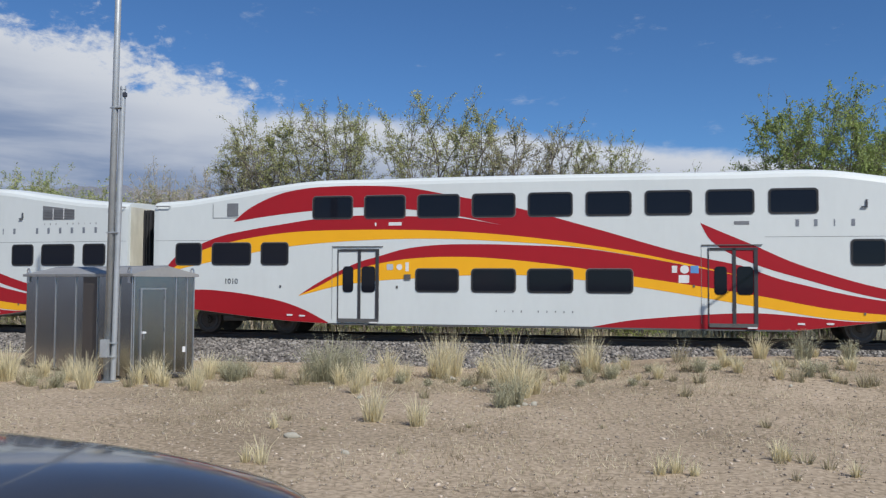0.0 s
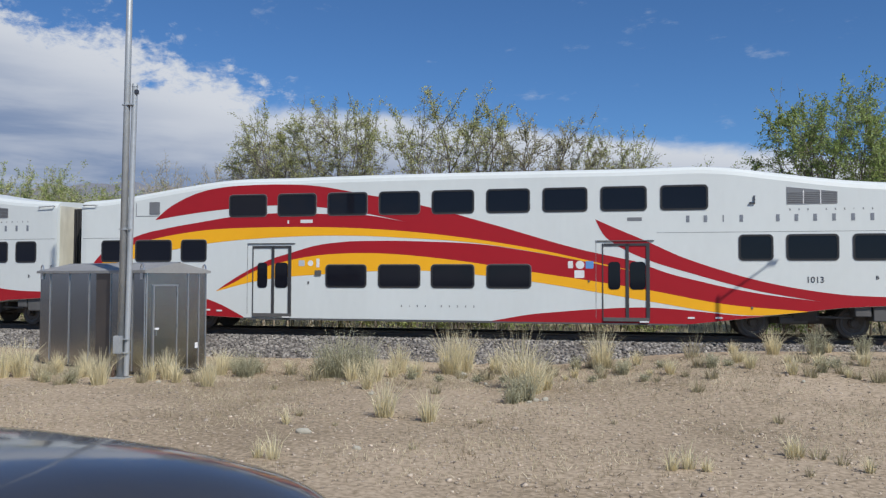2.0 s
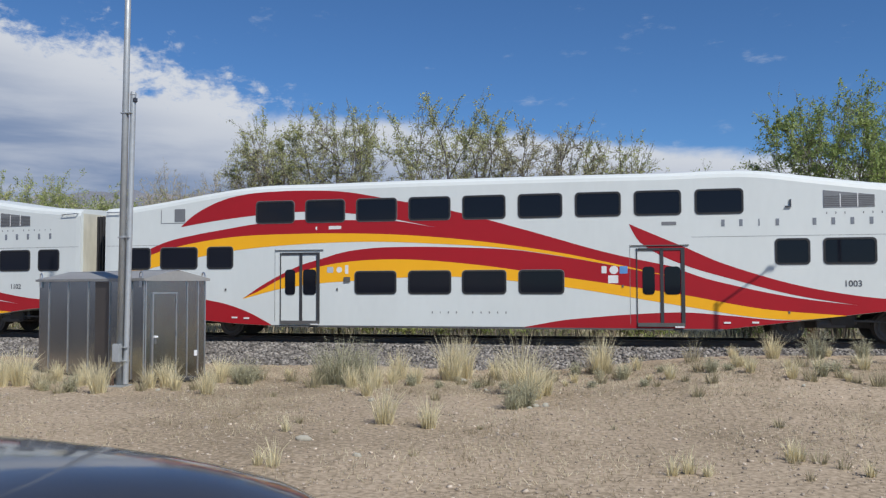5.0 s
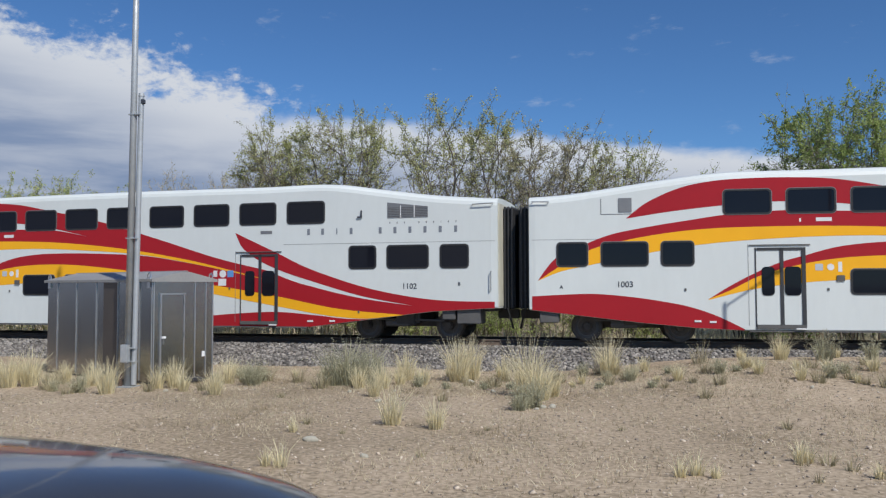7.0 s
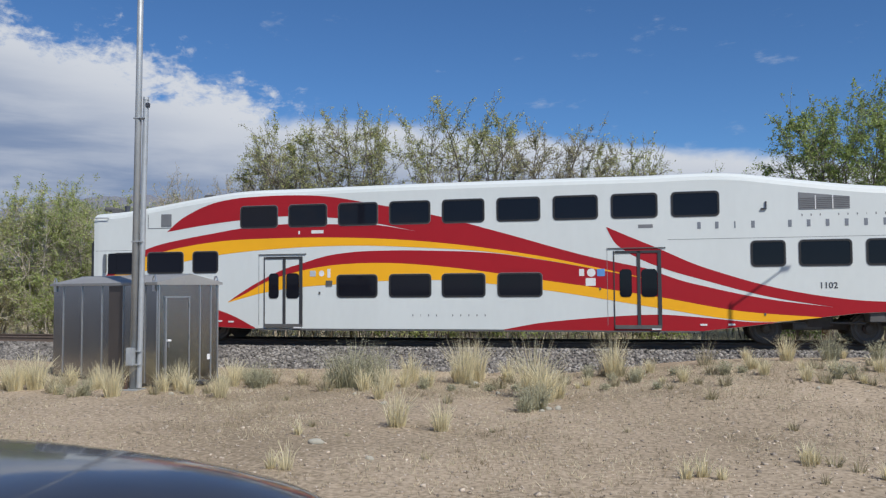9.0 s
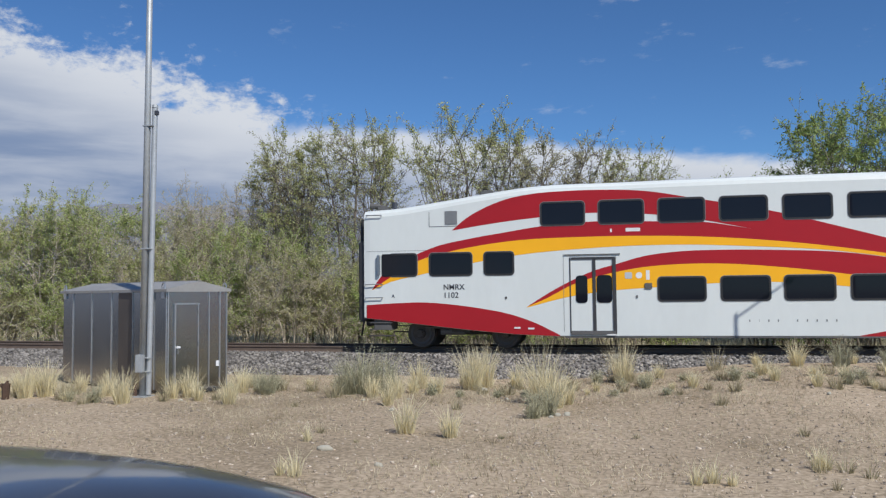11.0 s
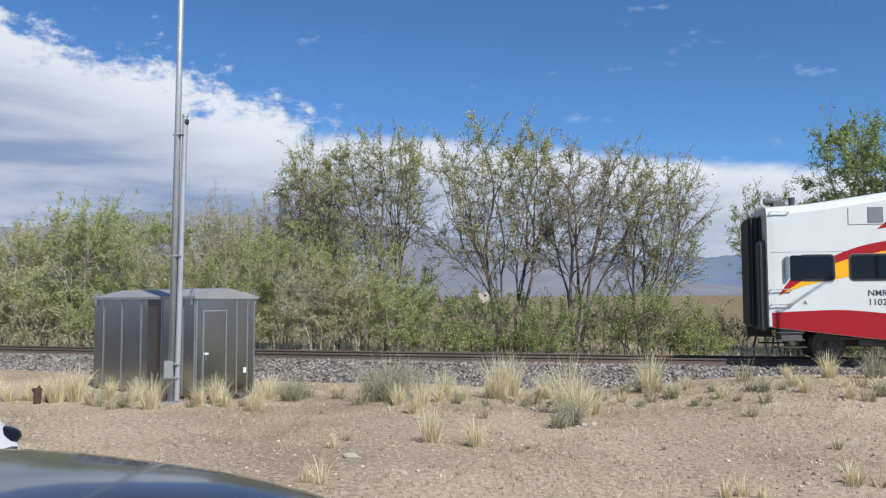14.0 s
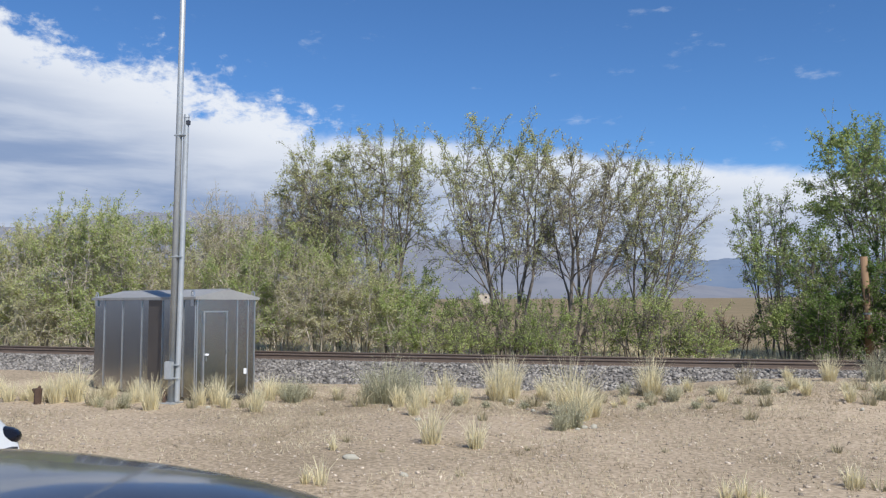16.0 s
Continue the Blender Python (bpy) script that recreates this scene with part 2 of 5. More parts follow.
def np_mesh(name, verts, faces, material, smooth=False):
    """A mesh from arrays: verts (n, 3), faces (m, 3 or 4)."""
    verts, faces = np.asarray(verts, np.float32), np.asarray(faces, np.int32)
    me = bpy.data.meshes.new(name)
    k = faces.shape[1]
    me.vertices.add(len(verts))
    me.vertices.foreach_set("co", verts.ravel())
    me.loops.add(faces.size)
    me.loops.foreach_set("vertex_index", faces.ravel())
    me.polygons.add(len(faces))
    me.polygons.foreach_set("loop_start", np.arange(0, faces.size, k, dtype=np.int32))
    me.polygons.foreach_set("loop_total", np.full(len(faces), k, np.int32))
    if smooth:
        me.polygons.foreach_set("use_smooth", np.ones(len(faces), bool))
    me.update(calc_edges=True)
    me.validate()
    me.materials.append(material)
    return me


def bm_mesh(name, bm, material, smooth=False):
    bmesh.ops.recalc_face_normals(bm, faces=bm.faces)
    me = bpy.data.meshes.new(name)
    bm.to_mesh(me)
    bm.free()
    me.materials.append(material)
    if smooth:
        for p in me.polygons:
            p.use_smooth = True
    return me


def put(name, me, parent=None, label="", m=None):
    """Link a mesh as one object, under a thing or a part."""
    ob = new(name, me)
    if parent:
        ob.parent = parent
    if m is not None:
        ob.matrix_basis = m
    if label:
        tagged(ob, label)
    return ob


def part(name, bm, material, parent, label="", smooth=False):
    return put(name, bm_mesh(name, bm, material, smooth), parent, label)


def empty(name, m=None):
    ob = new(name)
    ob.empty_display_size = 0.2
    if m is not None:
        ob.matrix_basis = m
    return ob


def box(x0, x1, y0, y1, z0, z1, bevel=0.0, bm=None):
    bm = bm or bmesh.new()
    vs = [bm.verts.new((x, y, z)) for x in (x0, x1) for y in (y0, y1) for z in (z0, z1)]
    fs = [(0, 1, 3, 2), (4, 6, 7, 5), (0, 4, 5, 1), (2, 3, 7, 6), (0, 2, 6, 4), (1, 5, 7, 3)]
    made = [bm.faces.new([vs[i] for i in f]) for f in fs]
    if bevel:
        es = list({e for f in made for e in f.edges})
        bmesh.ops.bevel(bm, geom=es, offset=bevel, segments=2, affect="EDGES")
    return bm


def cyl(r0, r1, p0, p1, n=12, bm=None):
    """A closed tapered tube from p0 to p1."""
    bm = bm or bmesh.new()
    p0, p1 = Vector(p0), Vector(p1)
    q = (p1 - p0).to_track_quat("Z", "Y")
    rings = []
    for p, r in ((p0, r0), (p1, r1)):
        rings.append([bm.verts.new(p + q @ Vector((r * math.cos(2 * math.pi * i / n), r * math.sin(2 * math.pi * i / n), 0))) for i in range(n)])
    for i in range(n):
        j = (i + 1) % n
        bm.faces.new((rings[0][i], rings[0][j], rings[1][j], rings[1][i]))
    bm.faces.new(rings[0][::-1])
    bm.faces.new(rings[1])
    return bm


def rrect(x0, x1, z0, z1, r, seg=4):
    """Outline of a rounded rectangle in x and z."""
    pts = []
    for cx, cz, a0 in ((x1 - r, z1 - r, 0), (x0 + r, z1 - r, 90), (x0 + r, z0 + r, 180), (x1 - r, z0 + r, 270)):
        for i in range(seg + 1):
            a = radians(a0 + 90 * i / seg)
            pts.append((cx + r * math.cos(a), cz + r * math.sin(a)))
    return pts


def slab(pts, y0, y1, bm=None):
    """A flat plate with outline pts (x, z) between y0 and y1."""
    bm = bm or bmesh.new()
    a = [bm.verts.new((x, y0, z)) for x, z in pts]
    b = [bm.verts.new((x, y1, z)) for x, z in pts]
    bm.faces.new(a)
    bm.faces.new(b[::-1])
    for i in range(len(pts)):
        j = (i + 1) % len(pts)
        bm.faces.new((a[i], b[i], b[j], a[j]))
    return bm


def ring(outer, inner, y0, y1, bm=None):
    """A frame between two outlines of equal count."""
    bm = bm or bmesh.new()
    L = [[bm.verts.new((x, y, z)) for x, z in p] for p in (outer, inner) for y in (y0, y1)]
    n = len(outer)
    for i in range(n):
        j = (i + 1) % n
        bm.faces.new((L[0][i], L[0][j], L[2][j], L[2][i]))
        bm.faces.new((L[0][i], L[1][i], L[1][j], L[0][j]))
        bm.faces.new((L[2][i], L[2][j], L[3][j], L[3][i]))
    return bm


def smooth01(v, a, b):
    t = np.clip((np.asarray(v, float) - a) / (b - a), 0, 1)
    return t * t * (3 - 2 * t)


def curve(keys, x):
    """A smooth curve through a few (x, z) keys."""
    kx, kz = np.array([k[0] for k in keys]), np.array([k[1] for k in keys])
    d = np.gradient(kz, kx) if len(keys) > 2 else np.full(2, (kz[1] - kz[0]) / (kx[1] - kx[0]))
    i = np.clip(np.searchsorted(kx, x) - 1, 0, len(kx) - 2)
    h = kx[i + 1] - kx[i]
    t = np.clip((x - kx[i]) / h, 0, 1)
    return ((1 + 2 * t) * (1 - t) ** 2 * kz[i] + t * (1 - t) ** 2 * h * d[i] + t * t * (3 - 2 * t) * kz[i + 1] + t * t * (t - 1) * h * d[i + 1])

# ---- ground and track ----
TRACK_Y, RAIL_Z = 25.5, 0.62
RADIUS, NEAREST = 270.0, -2.0


def bend(x):
    """How far the track lies behind its nearest point: a wide curve that runs out straight."""
    d = np.asarray(x, float) - NEAREST
    c = np.clip(d, -36, 36)
    return c * c / (2 * RADIUS) + (d - c) * c / RADIUS


def heading(x):
    """The track's turn from the x axis, in degrees."""
    return math.degrees(math.atan(min(36.0, max(-36.0, x - NEAREST)) / RADIUS))


def ground_z(x, y):
    """Height of the ground: a dirt lot, a berm, the dip behind the track."""
    x, y = np.asarray(x, float), np.asarray(y, float)
    z = 0.745 * smooth01(y, 8.6, 3.0)
    z = z + 0.40 * smooth01(x, -2.2, 3.5) * smooth01(y, 14, 21) * smooth01(y, 24.3, 22.7)
    z = z + 0.06 * smooth01(x, -11, -20) * smooth01(y, 12, 20) * smooth01(y, 60, 30)
    z = z - 0.15 * smooth01(y, 28, 33)
    z = z + 0.02 * np.sin(x * 0.9 + 1.3 * np.sin(y * 0.5)) * np.cos(y * 0.7)
    return z


def axis(lo, hi, fine_lo, fine_hi, step, grow):
    a = list(np.arange(fine_lo, fine_hi, step))
    s, v = step, fine_hi
    while v < hi:
        a.append(v)
        s *= grow
        v += s
    a.append(hi)
    s, v = step, fine_lo
    while v > lo:
        s *= grow
        v -= s
        a.insert(0, max(v, lo))
    return np.array(a)


def build_ground():
    rng = np.random.default_rng(3)
    xs, ys = axis(-4200, 4200, -26, 16, 0.16, 1.22), axis(-600, 4600, -2, 28, 0.16, 1.22)
    X, Y = np.meshgrid(xs, ys)
    Z = ground_z(X, Y)
    Z += rng.normal(0, 0.007, Z.shape) * (Y < 30)
    Z += 0.055 * np.clip(Y - 120, 0, None) * 0.18
    n, m = X.shape
    idx = np.arange(n * m).reshape(n, m)
    q = np.stack([idx[:-1, :-1], idx[:-1, 1:], idx[1:, 1:], idx[1:, :-1]], -1).reshape(-1, 4)
    me = np_mesh("ground", np.stack([X, Y, Z], -1).reshape(-1, 3), q, M_SAND, True)
    me.materials.append(M_FIELD)
    me.materials.append(M_DARKGROUND)
    cx, cy = X[:-1, :-1].reshape(-1), Y[:-1, :-1].reshape(-1)
    # dark ground added behind and far left, unseen, to darken the hut's reflections
    unseen_dark = (cy < 1.0) | ((cx < -19.5) & (cy < 18))
    me.polygons.foreach_set("material_index", np.where(unseen_dark, 2, cy > 27.8).astype(np.int32))
    tagged(put("ground", me), "sandy gravel lot, dark ground added out of view, dry field beyond", "ground", kind="structure")


def stones(name, material, centres, sizes, seed, flat=0.65):
    """Many small angular stones in one mesh."""
    rng = np.random.default_rng(seed)
    base = np.array([(x, y, z) for x in (-1, 1) for y in (-1, 1) for z in (-1, 1)], float) * 0.5
    F = np.array([(0, 1, 3, 2), (4, 6, 7, 5), (0, 4, 5, 1), (2, 3, 7, 6), (0, 2, 6, 4), (1, 5, 7, 3)])
    n = len(centres)
    V = base[None] * (1 + rng.uniform(-0.45, 0.25, (n, 8, 3)))
    V[..., 2] *= flat
    a, t = rng.uniform(0, 6.28, n), rng.uniform(-0.6, 0.6, n)
    c, s = np.cos(a)[:, None], np.sin(a)[:, None]
    ct, st = np.cos(t)[:, None], np.sin(t)[:, None]
    x, y, z = V[..., 0], V[..., 1], V[..., 2]
    y, z = y * ct - z * st, y * st + z * ct
    V = np.stack([x * c - y * s, x * s + y * c, z], -1) * sizes[:, None, None] + centres[:, None]
    return np_mesh(name, V.reshape(-1, 3), (F[None] + 8 * np.arange(n)[:, None, None]).reshape(-1, 4), material)


def bed_z(y):
    """Cross-section of the ballast bank."""
    d = np.abs(np.asarray(y, float) - TRACK_Y)
    return np.where(d < 1.75, RAIL_Z - 0.20, RAIL_Z - 0.20 - (d - 1.75) * 0.20 - 0.06 * np.clip(d - 1.75, 0, 1) ** 0.5)


def build_track():
    rng = np.random.default_rng(8)
    xs = np.concatenate([np.arange(-600, -40, 8), np.arange(-40, 30, 0.3), np.arange(30, 600, 8)])
    ys = TRACK_Y + np.linspace(-5.6, 5.6, 40)
    X, Y = np.meshgrid(xs, ys)
    Z = bed_z(Y) + rng.normal(0, 0.012, X.shape)
    Y = Y + bend(X)
    n, m = X.shape
    idx = np.arange(n * m).reshape(n, m)
    q = np.stack([idx[:-1, :-1], idx[:-1, 1:], idx[1:, 1:], idx[1:, :-1]], -1).reshape(-1, 4)
    bed = tagged(put("ballast_bank", np_mesh("ballast_bank", np.stack([X, Y, Z], -1).reshape(-1, 3), q, M_BED)),
                 "grey crushed stone bank under the railway track", "ballast", kind="structure")
    N = 26000
    x = rng.uniform(-30, 13, N)
    d = rng.beta(1.1, 1.2, N) * 3.9 + 1.0
    side = np.where(rng.random(N) < 0.86, -1, 1)
    y = TRACK_Y + side * d
    z = bed_z(y)
    y = y + bend(x)
    keep = z > ground_z(x, y) - 0.05
    C = np.stack([x, y, z + 0.01], -1)[keep]
    tagged(put("ballast_stones", stones("ballast_stones", M_BALLAST, C, rng.uniform(0.05, 0.095, len(C)), 9, 0.8)),
           "loose grey crushed ballast stones along the track", "ballast", kind="stuff")
    # rails: foot, web and head
    prof = [(-0.075, 0), (0.075, 0), (0.075, 0.012), (0.014, 0.030), (0.011, 0.115), (0.036, 0.135), (0.036, 0.168), (0.028, 0.175),
            (-0.028, 0.175), (-0.036, 0.168), (-0.036, 0.135), (-0.011, 0.115), (-0.014, 0.030), (-0.075, 0.012)]
    for s in (-1, 1):
        bm = bmesh.new()
        rings = [[bm.verts.new((x, TRACK_Y + float(bend(x)) + s * 0.7525 + a, RAIL_Z - 0.175 + b)) for a, b in prof]
                 for x in [-600, *range(-38, 36, 2), 600]]
        for p, q in zip(rings, rings[1:]):
            for i in range(len(prof)):
                j = (i + 1) % len(prof)
                f = bm.faces.new((p[i], q[i], q[j], p[j]))
                f.material_index = 1 if i == 7 else 0
        bm.faces.new(rings[0])
        bm.faces.new(rings[-1][::-1])
        me = bm_mesh("rail", bm, M_RAIL)
        me.materials.append(M_RAILTOP)
        tagged(put("rail", me), "long rusty brown steel rail with a polished head", "rail", "rails of the track", "structure")
    bank_me = bm_mesh("tie", box(-0.115, 0.115, -1.3, 1.3, -0.17, 0, 0.012), M_TIE)
    plate = bm_mesh("tie_plate", box(-0.09, 0.09, -0.17, 0.17, 0, 0.014), M_RAIL)
    for i in range(150):
        x = -52 + i * 0.53 + random.uniform(-0.03, 0.03)
        t = put("tie", bank_me, bed, m=pose(x, TRACK_Y + float(bend(x)) + random.uniform(-0.04, 0.04), RAIL_Z - 0.176, 0, 0, heading(x) + random.uniform(-0.6, 0.6)))
        put("tie_plate", plate, t, m=pose(0, -0.7525, 0.0))


build_ground()
build_track()

# ---- train ----
PITCH = 25.91
HALF = 12.58
TOP = [(-12.58, 4.20), (-11.6, 4.25), (-10.4, 4.40), (-8.9, 4.61), (-7.6, 4.76), (-5.0, 4.80), (5.0, 4.80), (7.6, 4.78), (9.0, 4.58), (10.7, 4.35), (12.58, 4.20)]
BOT = [(-12.58, 0.91), (-11.6, 0.80), (-10.4, 0.66), (-9.4, 0.55), (-8.0, 0.42), (-6.7, 0.36), (6.7, 0.36), (8.0, 0.52), (9.7, 0.74), (10.6, 0.85), (12.58, 0.96)]
W = 1.49
SKIN = -W - 0.004


def lerp(keys, x):
    return float(np.interp(x, [k[0] for k in keys], [k[1] for k in keys]))


def coach_body(parent):
    """The shell: lofted along its length, with bevelled roof shoulders."""
    xs = np.concatenate([[-HALF], np.linspace(-12.4, 12.4, 84), [HALF]])
    bm = bmesh.new()
    rings = []
    for x in xs:
        t, b = float(curve(TOP, np.array(x))), lerp(BOT, x)
        e = 0.015 if abs(x) > 12.5 else 0.0
        half = [(W - 0.05 - e, b), (W - e, b + 0.03), (W - e, t - 0.27), (W - 0.03 - e, t - 0.17), (W - 0.13 - e, t - 0.08), (W - 0.38, t - 0.03), (W - 0.9, t - 0.005)]
        rings.append([bm.verts.new((x, -y, z)) for y, z in half] + [bm.verts.new((x, y, z)) for y, z in half[::-1]])
    n = len(rings[0])
    for a, c in zip(rings, rings[1:]):
        for i in range(n):
            j = (i + 1) % n
            bm.faces.new((a[i], a[j], c[j], c[i]))
    bm.faces.new(rings[0])
    bm.faces.new(rings[-1][::-1])
    me = bm_mesh("body", bm, M_WHITE)
    put("body", me, parent, "white painted two-level coach shell")


def band(name, material, up, lo, parent, x0, x1, y=SKIN, n=60, side=-1, label="", sill=False):
    """A painted stripe between two smooth curves along the side."""
    xs = np.linspace(x0, x1, n)
    u = curve(up, xs)
    l = np.interp(xs, [k[0] for k in lo], [k[1] for k in lo]) if sill else curve(lo, xs)
    l = np.minimum(l, u - 0.0005)
    V, F = [], []
    for x, a, b in zip(xs, u, l):
        V += [(x, side * -y, a), (x, side * -y, b)]
    for i in range(n - 1):
        f = (2 * i, 2 * i + 1, 2 * i + 3, 2 * i + 2)
        F.append(f if side < 0 else f[::-1])
    put(name, np_mesh(name, V, F, material), parent, label)


R1_UP = [(-9.86, 3.48), (-9.46, 3.81), (-8.93, 4.10), (-8.32, 4.33), (-7.5, 4.48), (-6.6, 4.53), (-5.5, 4.53), (-4.45, 4.47), (-2.84, 4.18), (-0.96, 3.79), (1.16, 3.20),
         (3.76, 2.44), (5.19, 2.12)]
R1_LO = [(-9.86, 3.48), (-8.92, 3.62), (-7.24, 3.80), (-5.8, 3.88), (-4.14, 3.79), (-2.72, 3.58), (-1.46, 3.31)]
A_UP = [(-12.34, 1.74), (-12.07, 2.13), (-11.8, 2.41), (-11.12, 2.72), (-10.34, 3.02), (-9.42, 3.21), (-8.19, 3.40), (-7.28, 3.53), (-5.8, 3.63), (-4.13, 3.59), (-2.71, 3.53),
        (-1.46, 3.31)]
A_LO = [(-12.34, 1.74), (-11.8, 2.10), (-10.92, 2.59), (-9.88, 2.87), (-8.96, 3.03), (-8.2, 3.12), (-5.93, 3.20), (-4.44, 3.19), (-2.66, 3.12), (-0.13, 2.88), (2.27, 2.50),
        (5.19, 1.84)]
Y_LO = [(-12.34, 1.74), (-11.8, 1.97), (-10.92, 2.17), (-9.25, 2.51), (-7.97, 2.71), (-5.93, 2.87), (-4.44, 2.92), (-3.01, 2.91), (-1.63, 2.84), (1.0, 2.62), (2.27, 2.41),
        (5.19, 1.83)]
B_UP = [(-7.67, 1.22), (-7.08, 1.59), (-6.46, 1.92), (-5.73, 2.24), (-5.15, 2.40), (-4.44, 2.60), (-3.54, 2.72), (-2.32, 2.75), (-0.96, 2.72), (1.0, 2.60), (2.27, 2.40), (5.19, 1.83)]
B_LO = [(-7.67, 1.22), (-7.08, 1.47), (-6.45, 1.80), (-5.15, 2.18), (-4.44, 2.30), (-3.54, 2.37), (-2.66, 2.38), (-0.14, 2.18), (2.26, 1.82), (5.61, 1.30), (7.6, 0.93), (9.73, 0.75)]
BY_LO = [(-7.67, 1.20), (-6.45, 1.50), (-5.15, 1.67), (-4.07, 1.74), (-2.31, 1.84), (-0.68, 1.84), (0.96, 1.70), (2.26, 1.54), (5.61, 0.99), (7.6, 0.68), (8.36, 0.63), (9.73, 0.745)]
R3_UP = [(4.11, 3.31), (4.59, 3.09), (5.58, 2.65), (6.43, 2.25), (7.4, 1.90), (8.36, 1.61), (9.7, 1.33), (10.7, 1.20), (11.5, 1.16), (12.52, 1.15)]
R3_LO = [(4.11, 3.31), (4.29, 2.94), (4.59, 2.65), (5.0, 2.40), (5.62, 2.13), (6.85, 1.74), (8.36, 1.32), (10.04, 1.02)]
BR_UP = [(5.19, 2.12), (5.61, 1.96), (6.1, 1.78), (6.85, 1.58), (7.6, 1.40), (8.36, 1.25), (10.04, 1.02)]
C_UP = [(1.15, 0.39), (2.26, 0.59), (3.04, 0.67), (4.27, 0.77), (5.61, 0.82), (6.85, 0.73), (8.05, 0.62), (8.6, 0.62)]
A2_UP = [(-12.52, 1.30), (-11.6, 1.35), (-10.82, 1.37), (-9.89, 1.30), (-8.97, 1.17), (-8.21, 1.02), (-7.45, 0.76), (-6.74, 0.41)]


def livery(parent, side):
    bot = [(x, z + 0.012) for x, z in BOT]
    kw = dict(side=side)
    band("red_stripe", M_RED, R1_UP, R1_LO, parent, -9.86, -1.46, **kw)
    band("red_stripe", M_RED, A_UP, A_LO, parent, -12.34, -1.46, **kw)
    band("red_stripe", M_RED, R1_UP, A_LO, parent, -1.46, 5.19, **kw)
    band("yellow_stripe", M_YEL, A_LO, Y_LO, parent, -12.34, 5.19, **kw)
    band("red_stripe", M_RED, B_UP, B_LO, parent, -7.67, 5.19, **kw)
    band("red_stripe", M_RED, BR_UP, B_LO, parent, 5.19, 9.73, **kw)
    band("yellow_stripe", M_YEL, B_LO, BY_LO, parent, -7.67, 9.73, **kw)
    band("red_stripe", M_RED, R3_UP, R3_LO, parent, 4.11, 10.04, **kw)
    band("red_stripe", M_RED, BR_UP, bot, parent, 9.73, 10.04, n=6, sill=True, **kw)
    band("red_stripe", M_RED, R3_UP, bot, parent, 10.04, 12.5, sill=True, **kw)
    band("red_stripe", M_RED, C_UP, bot, parent, 1.15, 8.6, sill=True, **kw)
    band("red_stripe", M_RED, A2_UP, bot, parent, -12.5, -6.74, sill=True, **kw)


def coach_window(parent, x0, x1, z0, z1, side, r=0.11):
    """One window: rubber frame with a metal bead, tinted pane set back in it."""
    key = (round(x1 - x0, 2), round(z1 - z0, 2), side, r)
    if key not in WINDOWS:
        w, h = (x1 - x0) / 2, (z1 - z0) / 2
        o, i = rrect(-w, w, -h, h, r), rrect(-w + 0.045, w - 0.045, -h + 0.045, h - 0.045, r - 0.03)
        b = rrect(-w - 0.014, w + 0.014, -h - 0.014, h + 0.014, r + 0.012)
        WINDOWS[key] = (bm_mesh("window_frame", ring(o, i, side * 0.018, 0), M_RUBBER),
                        bm_mesh("pane", slab(i, side * 0.009, 0), M_GLASS),
                        bm_mesh("bead", ring(b, o, side * 0.012, 0), M_GREYPANEL))
    f, g, c = WINDOWS[key]
    ob = put("window", f, parent, m=pose((x0 + x1) / 2, side * W, (z0 + z1) / 2))
    put("pane", g, ob, "dark tinted glass")
    put("bead", c, ob)


WINDOWS = {}


def plate(name, x0, x1, z0, z1, parent, material, out=0.010, side=-1, label="", r=0.0):
    pts = rrect(x0, x1, z0, z1, r) if r else [(x0, z0), (x1, z0), (x1, z1), (x0, z1)]
    return put(name, bm_mesh(name, slab(pts, side * W, side * (W + out)), material), parent, label)


def coach_door(parent, x0, x1, side):
    """A pair of sliding door leaves with dark seals, tall windows, a step and a drip rail."""
    z0, z1, xm = 0.47, 2.62, x0 + (x1 - x0) * 0.53
    bm = box(xm - 0.045, xm + 0.045, side * W, side * (W + 0.022), z0, z1)
    box(x1 - 0.10, x1, side * W, side * (W + 0.026), z0 - 0.02, z1, bm=bm)
    box(x0 + 0.05, x1 - 0.1, side * W, side * (W + 0.022), z1 - 0.07, z1, bm=bm)
    box(x0, x0 + 0.03, side * W, side * (W + 0.018), z0, z1, bm=bm)
    d = part("door", bm, M_BLACK, parent, "pair of sliding doors with dark seals")
    for a, b in ((x0 + 0.17, x0 + 0.50), (xm + 0.07, x1 - 0.12)):
        put("door_window", bm_mesh("door_window", slab(rrect(a, b, 1.32, 2.10, 0.10), side * W, side * (W + 0.016)), M_GLASS), d, "tall dark door window")
    put("door_step", bm_mesh("door_step", box(x0 + 0.02, x1 - 0.02, side * W, side * (W + 0.05), z0 - 0.05, z0 + 0.06, 0.008), M_UNDER), d)
    put("kick_plate", bm_mesh("kick_plate", box(x1 - 0.28, x1 - 0.03, side * W, side * (W + 0.06), z0 - 0.07, z0 - 0.03), M_SIGNWHITE), d)
    put("drip_rail", bm_mesh("drip_rail", box(x0 - 0.15, x1 + 0.12, side * W, side * (W + 0.03), z1 + 0.06, z1 + 0.085), M_UNDER), d)


